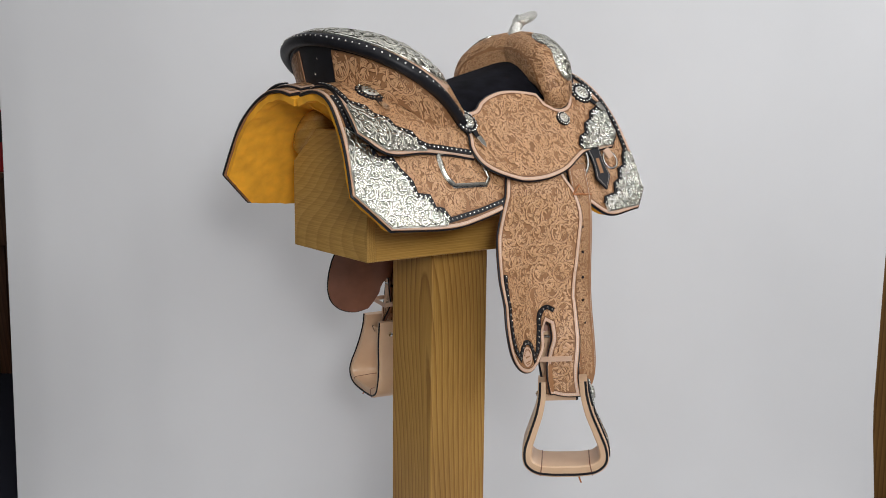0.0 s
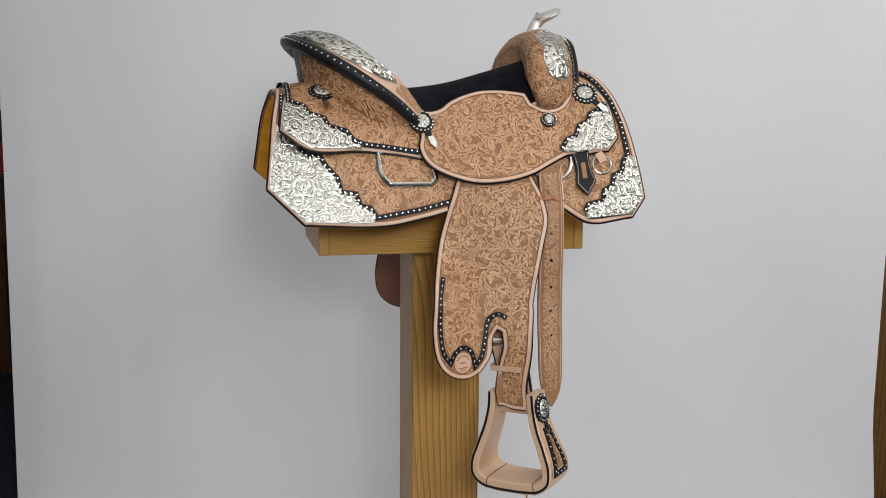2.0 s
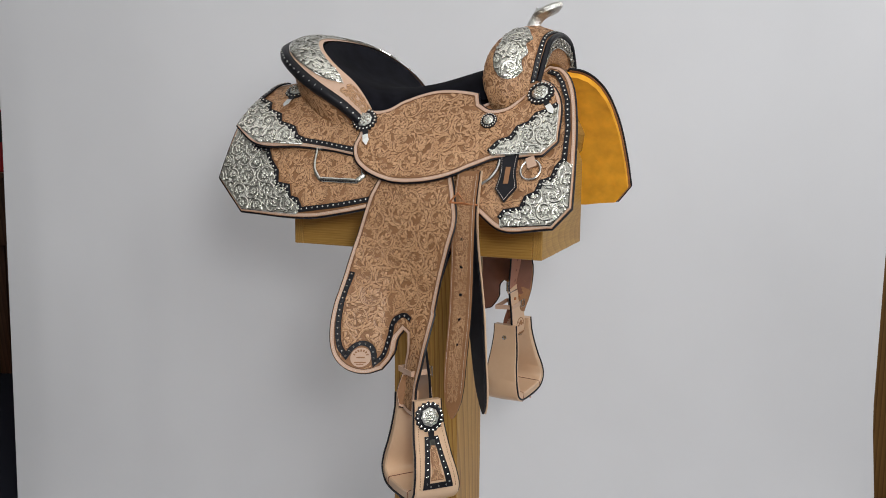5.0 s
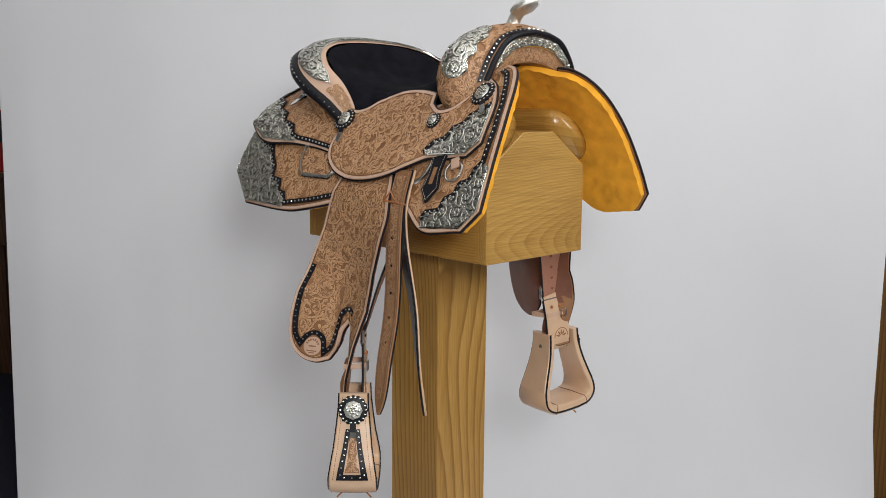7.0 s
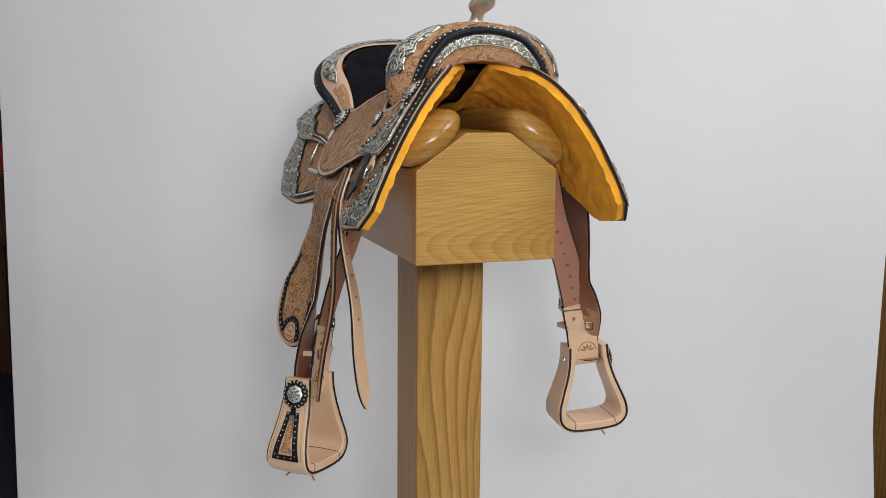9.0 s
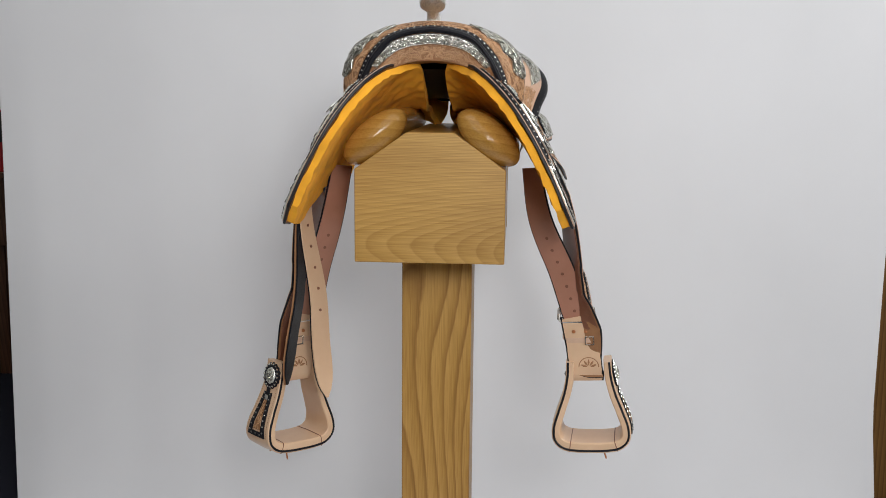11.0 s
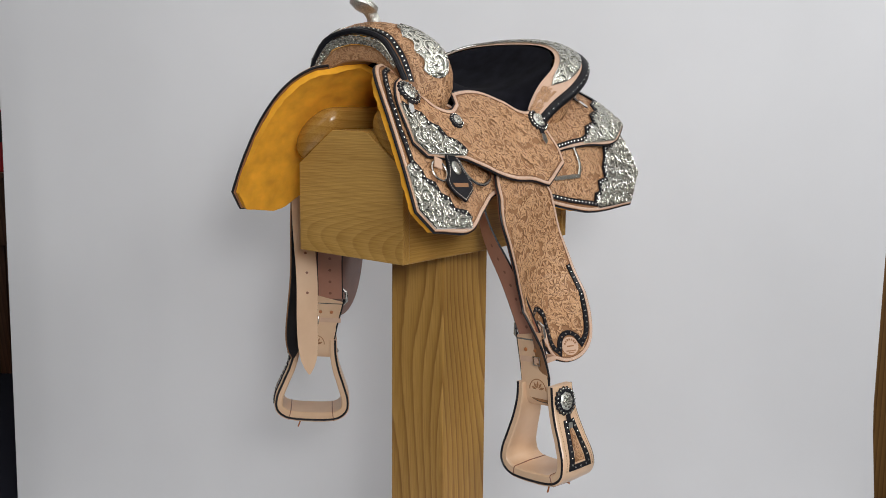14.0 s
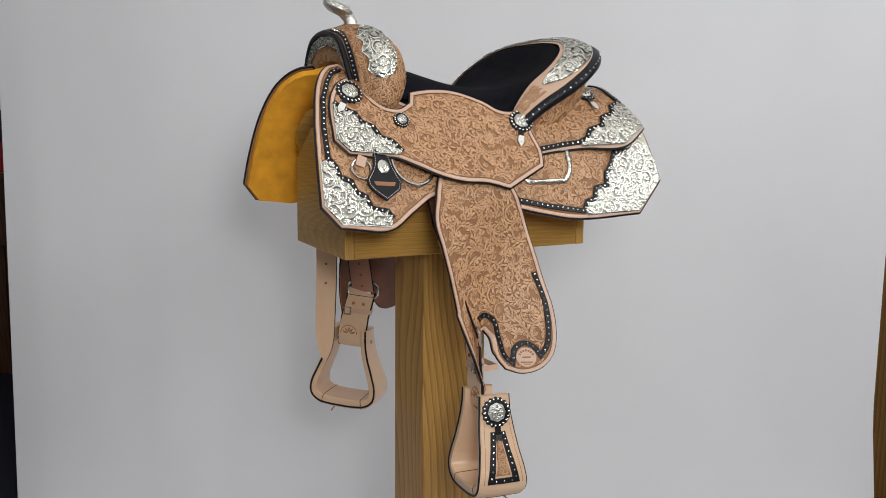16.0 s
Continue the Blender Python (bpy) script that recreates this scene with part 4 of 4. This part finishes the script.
    for u0, u1 in ((0.012, 0.196), (0.264, 0.448)):
        q = curve_pts([(u0, 0.002), (u1, 0.002), (u1, 0.0435), (u0, 0.0435)], True, 0.008, 38)
        pn = part("back_panel", sheet(q, f3, 0.002, 0.002, 0.01), M_TAN, bk, "tooled natural leather back panel")
        carving("carving", [tuple(p) for p in q], [], f3, 0.0022, 0.022, 74 + int(u0 > 0.2), M_LEAF, pn, margin=0.001)
    heads = f3(np.array([0.222, 0.231, 0.226]), np.array([0.010, 0.022, 0.036]), np.full(3, 0.001))
    for q in heads:
        part("screw", mesh_of(*studs([q], [Vector((-1, 0, 0.1))], 0.0022)), M_STEEL, bk, "small steel screw head")


cantle()

FO = [(0.150, 1.306), (0.162, 1.325), (0.166, 1.352), (0.163, 1.385), (0.145, 1.422), (0.100, 1.451), (0.048, 1.466), (0, 1.470)]
FI = [(0.125, 1.345), (0.108, 1.362), (0.084, 1.379), (0.060, 1.390), (0.036, 1.397), (0.018, 1.399), (0, 1.400)]


def even(line, n):
    A = np.array([tuple(p) for p in line])
    L = np.concatenate([[0], np.cumsum(np.hypot(*np.diff(A, axis=0).T))])
    q = np.linspace(0, L[-1], n)
    return np.stack([np.interp(q, L, A[:, 0]), np.interp(q, L, A[:, 1])], 1)


def rim_even(pts, n):
    line = curve_pts(pts, False, 0.004, 90)
    A = np.array([tuple(p) for p in line])
    L = np.concatenate([[0], np.cumsum(np.linalg.norm(np.diff(A, axis=0), axis=1))])
    q = np.linspace(0, L[-1], n)
    return [Vector([float(np.interp(a, L, A[:, k])) for k in range(3)]) for a in q]


def fork():
    n = 57
    mir = lambda pts: curve_pts([(-y, z) for y, z in pts] + [(y, z) for y, z in pts[-2::-1]], False, 0.006, 180)
    o, i = even(mir(FO), n), even(mir(FI), n)
    rows = []
    for k in range(n):
        u = abs(k / (n - 1) * 2 - 1)
        rf = sm(u, [0, 0.3, 0.5, 0.7, 1], [0.80, 0.72, 0.50, 0.36, 0.3])
        xf = 0.250 - 0.010 * u ** 3
        xb = sm(u, [0, 0.4, 0.75, 1], [0.165, 0.150, 0.143, 0.16])
        sec = [(xf - 0.05, -0.05), (xf - 0.012, 0.0), (xf - 0.005, rf * 0.5), (xf, rf * 0.97), (xf - 0.004, rf), (xf - 0.020, rf + (1 - rf) * 0.45), (xf - 0.036, rf + (1 - rf) * 0.8),
               ((xf + xb) / 2 - 0.003, 1.0), (xb + 0.024, 0.96), (xb + 0.008, 0.82), (xb, 0.5), (xb + 0.01, 0.0)]
        raw = [Vector((x, i[k][0] + (o[k][0] - i[k][0]) * r, i[k][1] + (o[k][1] - i[k][1]) * r)) for x, r in sec]
        face, skin = rim_even(raw[1:4], 8), rim_even(raw[4:11], 24)
        rows.append([raw[0]] + face + skin + [raw[11]])
    f = part("fork", loft(rows, close_v=True, caps=True), M_TAN, SADDLE, "tooled leather swell with silver plates and arched gullet")
    # smooth version of the outer face for carving and plates
    cols = [[r[j] for j in range(9, 33)] for r in rows]
    g = on_grid(cols, 0.50, 0.155)
    v0 = g(np.array([0.25]), np.array([0.07]), np.array([0.0]))[0]
    v1 = g(np.array([0.25]), np.array([0.07]), np.array([0.01]))[0]
    sg = 1 if v1[2] > v0[2] else -1
    outp = lambda U, V, D: g(U, V, np.asarray(D, float) * sg)
    for c in (0.125, 0.375):
        sh = [(-0.062, 0.052), (-0.050, 0.040), (-0.030, 0.046), (-0.012, 0.036), (0.008, 0.045), (0.028, 0.034), (0.046, 0.046), (0.062, 0.058), (0.066, 0.078), (0.056, 0.098), (0.03, 0.104), (0.0, 0.098), (-0.03, 0.104), (-0.058, 0.092), (-0.066, 0.072)]
        mirror = 1 if c < 0.25 else -1
        pp = [(c + a * mirror, b) for a, b in sh]
        plate([tuple(q) for q in curve_pts(pp, True, 0.006, 60)], outp, 0.0016, 81 if c < 0.25 else 82, f)
    hole = [np.array([(0.066, 0.042), (0.184, 0.042), (0.184, 0.098), (0.066, 0.098)]), np.array([(0.316, 0.042), (0.434, 0.042), (0.434, 0.098), (0.316, 0.098)])]
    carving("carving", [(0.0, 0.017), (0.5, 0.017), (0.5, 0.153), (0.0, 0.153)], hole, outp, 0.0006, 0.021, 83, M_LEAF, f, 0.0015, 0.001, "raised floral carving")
    g3 = on_grid([[r[32], r[32].lerp(r[33], 0.5), r[33]] for r in rows], 0.42, 0.05)
    q = g3(np.array([0.21, 0.21]), np.array([0.02, 0.02]), np.array([0.0, 0.01]))
    s3 = 1 if q[1][0] < q[0][0] else -1
    carving("carving", [(0.01, 0.0005), (0.41, 0.0005), (0.41, 0.049), (0.01, 0.049)], [], lambda U, V, D: g3(U, V, np.asarray(D, float) * s3), 0.0004, 0.021, 86, M_LEAF, f, 0.0013, 0.0005)
    band = [(u, 0.010) for u in np.linspace(0.05, 0.45, 40)]
    banded(band, outp, 0.0012, 0.011, f, 0.0115, 0.0024)
    part("gullet_roll", tube([r[8] for r in rows[6:-6]], 0.0055, seg=8), M_BLACK, f, "black gullet binding")
    cols = [[r[j] for j in range(1, 9)] for r in rows]
    g2 = on_grid(cols, 0.36, 0.055)
    v0 = g2(np.array([0.18]), np.array([0.03]), np.array([0.0]))[0]
    v1 = g2(np.array([0.18]), np.array([0.03]), np.array([0.01]))[0]
    s2 = 1 if v1[0] > v0[0] else -1
    front = lambda U, V, D: g2(U, V, np.asarray(D, float) * s2)
    arch = [(u, 0.030) for u in np.linspace(0.07, 0.29, 30)] + [(u, 0.049) for u in np.linspace(0.29, 0.07, 30)]
    plate(arch, front, 0.0012, 84, f, 0.011)
    carving("carving", [(0.05, 0.001), (0.31, 0.001), (0.31, 0.029), (0.05, 0.029)], [], front, 0.0004, 0.015, 85, M_LEAF, f, margin=0.001)
    hb = tube([Vector((0.196, 0, 1.460)), Vector((0.195, 0, 1.467)), Vector((0.196, 0, 1.475)), Vector((0.200, 0, 1.483)), Vector((0.207, 0, 1.492)), Vector((0.212, 0, 1.498))], lambda t: 0.020 - 0.026 * t + 0.021 * t * t, seg=16)
    h = part("horn", hb, M_DOME, SADDLE, "polished silver horn with engraved cap")
    rows = []
    for r, hh in ((0.0, 0.007), (0.5, 0.0065), (0.85, 0.005), (1.0, 0.001), (0.95, -0.006), (0.6, -0.012), (0.0, -0.014)):
        rows.append([pose(0.222, 0, 1.503, 0, -22, 0) @ Vector((math.cos(a) * 0.031 * r, math.sin(a) * 0.024 * r, hh)) for a in (6.2832 * q / 28 for q in range(28))])
    part("cap", loft(rows, close_v=True), M_DOME, h, "oval engraved silver cap")


fork()


# ---------------------------------------------------------------- stirrups and straps
def stirrup(s, top, normal_deg, tilt, sw, sh, hs):
    """A leather-covered stirrup; its own y axis points outwards from the horse."""
    M = pose(*top, tilt, 0, normal_deg - 90)
    e = 1 if s < 0 else -1
    path = [(0.041, 0.0), (0.043, -0.033), (0.051, -0.071), (0.066, -0.114), (0.077, -0.150), (0.075, -0.173), (0.060, -0.187), (0.035, -0.192), (0.0, -0.193)]
    path = [(y * sw, z * sh) for y, z in path]
    line = curve_pts(path + [(-y, z) for y, z in path[-2::-1]], False, 0.006, 180)
    rows = []
    n = len(line)
    for i, p in enumerate(line):
        a, b = line[max(0, i - 1)], line[min(n - 1, i + 1)]
        t = (b - a).normalized()
        nrm = Vector((-t[1], t[0]))
        hw = hs * lerp(p[1] / sh, [-0.195, -0.162, -0.108, -0.03, 0], [0.047, 0.046, 0.037, 0.029, 0.028])
        th = lerp(p[1] / sh, [-0.195, -0.162, 0], [0.011, 0.0090, 0.0075])
        q = [(-1, -0.75), (-0.94, -1), (0, -1.12), (0.94, -1), (1, -0.75), (1, 0.75), (0.94, 1), (0, 1.12), (-0.94, 1), (-1, 0.75)]
        rows.append([M @ Vector((hw * x, p[0] + nrm[0] * k * th, p[1] + nrm[1] * k * th)) for x, k in q])
    st = part("stirrup", loft(rows, close_v=True, caps=True), M_SMOOTH, SADDLE, "smooth natural leather covered stirrup with concho")
    for k in ((0, 9), (4, 5)):
        part("edge", tube([r[k[1]] * 0.85 + r[k[0]] * 0.15 for r in rows], 0.0024), M_BLACK, st, "black edge")
    side = [i for i, p in enumerate(line) if p[1] > -0.178 * sh and p[0] > 0]
    # which face of the bow looks outwards
    test = rows[side[3]]
    co = (test[1] - M.translation).dot(M.to_3x3() @ Vector((0, 1, 0)))
    ci = (test[8] - M.translation).dot(M.to_3x3() @ Vector((0, 1, 0)))
    idx = (1, 2, 3) if co > ci else (8, 7, 6)
    g = on_grid([[rows[i][j] for j in idx] for i in side], 0.188 * sh, 0.06)
    v = g(np.array([0.05, 0.05]), np.array([0.03, 0.03]), np.array([0.0, 0.01]))
    sg = 1 if (Vector(v[1]) - Vector(v[0])).dot(M.to_3x3() @ Vector((0, 1, 0))) > 0 else -1
    f = lambda U, V, D: g(U, V, np.asarray(D, float) * sg)
    frame_line = [(0.066, 0.021), (0.150, 0.013), (0.150, 0.047), (0.066, 0.039)]
    banded(frame_line, f, 0.001, 0.0085, st, 0.0105, 0.0021)
    tri = [(0.081, 0.026), (0.142, 0.020), (0.142, 0.040), (0.081, 0.034)]
    part("inset", sheet([Vector(q) for q in tri], f, 0.0012, 0.002), M_TAN, st, "tooled leather inset")
    carving("carving", tri, [], f, 0.0012, 0.012, 91 + s, M_LEAF, st, 0.001, 0.001)
    edge = [(0.006, 0.006), (0.155, 0.004)], [(0.006, 0.054), (0.155, 0.056)]
    for q in edge:
        tagged(part("stitching", stitches(q, f, 0.0009), M_CUT, st), kind="stuff")
    c, nn, _ = one(f, 0.030, 0.03, 0.002)
    a = f(np.array([0.06]), np.array([0.03]), np.array([0.0]))[0]
    concho(c, nn, a - c, 0.0265, st)
    # inner bolt
    o = M @ Vector((0, -0.041 * sw - 0.008, -0.03))
    part("bolt", mesh_of(*studs([o], [M.to_3x3() @ Vector((0, -1, 0))], 0.007)), M_STEEL, st, "round steel bolt head")
    # seams beside the tread
    for y in (-0.046, 0.050):
        i = min(range(n), key=lambda q: abs(line[q][0] - y) + (1 if line[q][1] > -0.165 * sh else 0))
        part("seam", tube([p + (p - M @ Vector((0, line[i][0], line[i][1]))).normalized() * 0.0002 for p in rows[i]], 0.0010, True, 5), M_BROWN, st)
    for k in (-1, 1):
        part("lace_end", tube([M @ Vector((0.01 * k, 0.02, -0.199 * sh - 0.004)), M @ Vector((0.022 * k, 0.024, -0.207 * sh - 0.004)), M @ Vector((0.032 * k, 0.028, -0.222 * sh))], 0.0017, seg=5), M_TIE, st, "thin orange lace end")
    # strap that loops round the stirrup bar
    loop = [(-e * 0.015, 0.092), (-e * 0.016, 0.03), (-e * 0.015, -0.025), (-e * 0.008, -0.041), (e * 0.004, -0.041), (e * 0.010, -0.028)]
    lean = 0.22 if s < 0 else 0.15
    w = M.to_3x3() @ Vector((0, 1, 0))
    ob, _ = strap([M @ Vector((x, -0.006 - lean * max(0, z), z)) for x, z in loop], ((0, 1), (0.064, 0.064)), (w, w), 0.004, M_SMOOTH, SADDLE, "stirrup_leather", "natural leather strap looped through the stirrup")
    for y in (-0.038, 0.026):
        part("edge", tube([M @ Vector((x, y - lean * max(0, z), z)) for x, z in loop[:6]], 0.0026, seg=6), M_BLACK, ob)
    for y in (-0.012, 0.012):
        q = M @ Vector((-e * 0.0185, y - 0.006 - lean * 0.062, 0.062))
        part("rivet", mesh_of(*studs([q], [M.to_3x3() @ Vector((-e, 0, 0))], 0.0042)), M_TIE, ob, "copper rivet")
    oval = [M @ Vector((-e * 0.0185, 0.02 * math.cos(a), -0.012 + 0.02 * math.sin(a))) for a in (3.1416 * q / 12 for q in range(13))]
    part("stamp", tube(oval, 0.0012, seg=5), M_TAN, ob, "stamped half-round mark")
    for q in range(5):
        a = 3.1416 * (q + 0.5) / 5
        part("stamp_leaf", tube([M @ Vector((-e * 0.0185, r * math.cos(a), -0.012 + r * math.sin(a))) for r in (0.004, 0.010, 0.016)], lambda t: 0.0026 * math.sin(0.4 + 2.4 * t), seg=5), M_TAN, ob)
    # hobble strap with its buckle
    hob = [(0.019, 0.018), (-0.019, 0.012), (-0.019, -0.050), (0.019, -0.040)]
    hz = 0.044
    hl = curve_pts([(x, y) for x, y in hob], True, 0.006, 30)
    hs = part("hobble_strap", loft([[M @ Vector((p[0] * k, p[1] * k, hz + dz)) for p in hl] for k, dz in ((1, -0.005), (1.06, -0.005), (1.06, 0.005), (1, 0.005))], close_u=True, close_v=True), M_PINK, SADDLE, "narrow natural leather hobble strap")
    bc = [M @ Vector((-e * 0.024, 0.004 + y, hz + z)) for y, z in ((-0.008, -0.008), (0.008, -0.008), (0.008, 0.008), (-0.008, 0.008))]
    part("buckle", tube(bc, 0.0017, True, 6), M_STEEL, hs, "small steel buckle")
    # large buckle and the long strap above it
    bz = 0.098
    lb = [M @ Vector((-e * 0.014 - e * x, y - 0.006 - lean * bz, bz + z)) for x, y, z in ((0, -0.036, -0.010), (0, -0.030, -0.017), (0, 0.030, -0.017), (0, 0.036, -0.010), (0, 0.034, 0.010), (0, 0.024, 0.018), (0, -0.024, 0.018), (0, -0.034, 0.010))]
    part("buckle", tube(lb, 0.0036, True, 8), M_STEEL, SADDLE, "large steel stirrup buckle")
    b0 = M @ Vector((-e * 0.013, -0.006 - lean * bz, bz - 0.006))
    up = [b0, b0.lerp(Vector((0.112, s * 0.205, 1.10)), 0.45) + Vector((0.0, s * 0.004, 0)), Vector((0.112, s * 0.205, 1.10)), Vector((0.115, s * 0.185, 1.20))]
    ls, lr = strap(up, ((0, 1), (0.052, 0.050)), (w, w.lerp(Vector((0.5, s * 0.85, 0)), 0.5), (0.75, s * 0.6, 0)), 0.004, M_ROSE, SADDLE, "stirrup_leather", "rosy brown leather strap with punched holes")
    for k in (0, 1):
        part("edge", tube([(r[k * 1] + r[3 - k]) / 2 for r in lr], 0.0022, seg=5), M_BLACK, ls)
    nl = len(lr)
    # Punched holes as solid plugs, their shade put into the brown.
    for q in range(7):
        i = min(nl - 2, 1 + q * 2)
        c = sum(lr[i], Vector()) / 4
        nn = (lr[i][0] - lr[i][3]).normalized()
        part("hole", loft([[c + nn * h + (nn.orthogonal().normalized() * math.cos(a) + nn.cross(nn.orthogonal().normalized()) * math.sin(a)) * 0.0034 for a in (6.2832 * j / 10 for j in range(10))] for h in (-0.0024, 0.0024)], close_v=True, caps=True), M_BROWN, ls, "", False)
    return st


stirrup(-1, (0.0813, -0.2943, 0.797), -43.1, 3.7, 0.955, 0.90, 0.92)
stirrup(1, (0.0606, 0.312, 0.8076), 83.6, 4.1, 0.91, 0.90, 0.98)


def billets():
    """Two long doubled straps that hang from the ring on the off side."""
    W = ((0, 0.85, 0.95, 1.0), (0.042, 0.043, 0.030, 0.004))
    outer = [Vector((0.154, -0.238, 1.205)), Vector((0.154, -0.257, 1.145)), Vector((0.154, -0.262, 1.10)), Vector((0.152, -0.268, 0.95)), Vector((0.150, -0.285, 0.85)), Vector((0.150, -0.297, 0.762))]
    d = [Vector((1, -0.10, 0)), Vector((1, -0.15, 0)), Vector((1, -0.25, 0))]
    a, ra = strap(outer, W, d, 0.003, M_TAN, SADDLE, "billet", "long tooled leather billet strap with black lining")
    g = on_grid([[r[2], r[3]] for r in ra], 0.44, 0.042)
    v = g(np.array([0.1, 0.1]), np.array([0.02, 0.02]), np.array([0.0, 0.01]))
    sg = 1 if v[1][1] < v[0][1] else -1
    if (ra[5][2] - ra[5][1]).y > 0:
        g = on_grid([[r[1], r[0]] for r in ra], 0.44, 0.042)
        v = g(np.array([0.1, 0.1]), np.array([0.02, 0.02]), np.array([0.0, 0.01]))
        sg = 1 if v[1][1] < v[0][1] else -1
    f = lambda U, V, D: g(U, V, np.asarray(D, float) * sg)
    carving("carving", [(0.01, 0.007), (0.415, 0.007), (0.415, 0.035), (0.01, 0.035)], [], f, 0.0003, 0.013, 95, M_LEAF, a, 0.001, 0.001, "raised vine carving")
    for y in (0.003, 0.039):
        tagged(part("stitching", stitches([(0.005, y), (0.40, y)], f, 0.0006), M_THREAD, a), kind="stuff")
    b, _ = strap([p + Vector((0, 0.0042, 0)) for p in outer], W, d, 0.003, M_BLACK, a, "lining", "black stitched lining")
    # Each hole is a closed plug, dark in colour for the shade inside.
    hole = lambda p, n: loft([[p + n * h + (n.orthogonal().normalized() * math.cos(q) + n.cross(n.orthogonal().normalized()) * math.sin(q)) * 0.0028 for q in (6.2832 * j / 10 for j in range(10))] for h in (-0.0032, 0.0032)], close_v=True, caps=True)
    for z in (1.085, 1.035, 0.985, 0.94, 0.895):
        part("hole", hole(Vector((0.153, lerp(z, [0.85, 0.95, 1.10], [-0.285, -0.268, -0.262]), z)), Vector((0.1, -1, 0)).normalized()), M_BLACK, a, "", False)
    inner = [Vector((0.158, -0.230, 1.205)), Vector((0.159, -0.248, 1.145)), Vector((0.160, -0.248, 1.10)), Vector((0.169, -0.224, 0.95)), Vector((0.175, -0.218, 0.85)), Vector((0.181, -0.206, 0.748))]
    d2 = [Vector((1, -0.15, 0)), Vector((0.9, -0.5, 0)), Vector((0.75, -0.75, 0))]
    c, rc = strap(inner, W, d2, 0.003, M_SMOOTH, SADDLE, "billet", "long smooth natural leather billet strap")
    off = Vector((-0.003, -0.003, 0))
    strap([p + off for p in inner], W, d2, 0.003, M_BLACK, c, "lining", "black stitched lining")
    for i in (10, 13, 16, 19, 22):
        r = rc[min(i, len(rc) - 4)]
        part("hole", hole(sum(r, Vector()) / 4, (r[0] - r[3]).normalized()), M_BROWN, c, "", False)
    for x, z in ((0.135, 1.150),):
        part("lace_tie", tube([Vector((x - 0.008, -0.262, z)), Vector((x + 0.008, -0.261, z + 0.018)), Vector((x + 0.022, -0.261, z)), Vector((x - 0.008, -0.262, z)), Vector((x + 0.045, -0.258, z - 0.003))], 0.0018, seg=5), M_TIE, a, "orange leather lace")


billets()

# ---------------------------------------------------------------- shop behind the paper
wains = thing("wainscot", "dark brown slatted wooden wainscot", "wall panelling")
for i in range(10):
    part("slat", box(bmesh.new(), -2.30 + i * 0.055, 2.55, 0.0, -2.25 + i * 0.055, 2.60, 0.62, 0.004), M_PANEL, wains, "", False)
part("ledge", box(bmesh.new(), -2.35, 2.50, 0.62, -1.70, 2.6, 0.95, 0.006), M_PANEL, wains, "", False)
shelf = thing("display_shelf", "wooden display shelf of packed red goods", "shelf")
part("board", box(bmesh.new(), -2.35, 2.30, 0.95, -1.70, 2.6, 0.975, 0.003), M_PANEL, shelf, "", False)
for x, z, w, h, m, lab in ((-2.20, 0.975, 0.5, 0.50, M_RED, "red cardboard goods box"), (-2.19, 1.477, 0.48, 0.055, M_WHITE, "white goods box")):
    g = tagged(part("goods_box", box(bmesh.new(), x, 2.32, z, x + w, 2.55, z + h, 0.006), m, None, lab + " on the display shelf", False), "", "box")
    if m is M_RED:
        for dx, dz, hh, mm in ((0.385, 0.13, 0.13, M_BLACKCARD), (0.385, 0.27, 0.10, M_WHITE), (0.36, 0.38, 0.06, M_WHITE), (0.30, 0.44, 0.04, M_BLACKCARD)):
            part("label_bar", box(bmesh.new(), x + dx - 0.12, 2.314, z + dz, x + dx + 0.03, 2.319, z + dz + hh), mm, g, "", False)
panel = tagged(part("wooden_board", box(bmesh.new(), 1.41, 1.15, 0.0, 2.2, 1.20, 2.4, 0.004), M_WARM, None, "tall brown wooden board beside the paper", False), "", "board")


# ---------------------------------------------------------------- movement
def motions():
    rows = [(t, pose(0, 0, 0, 0, 0, a)) for t, a in TURN]
    walk(STAND, rows)
    walk(SADDLE, rows)


motions()
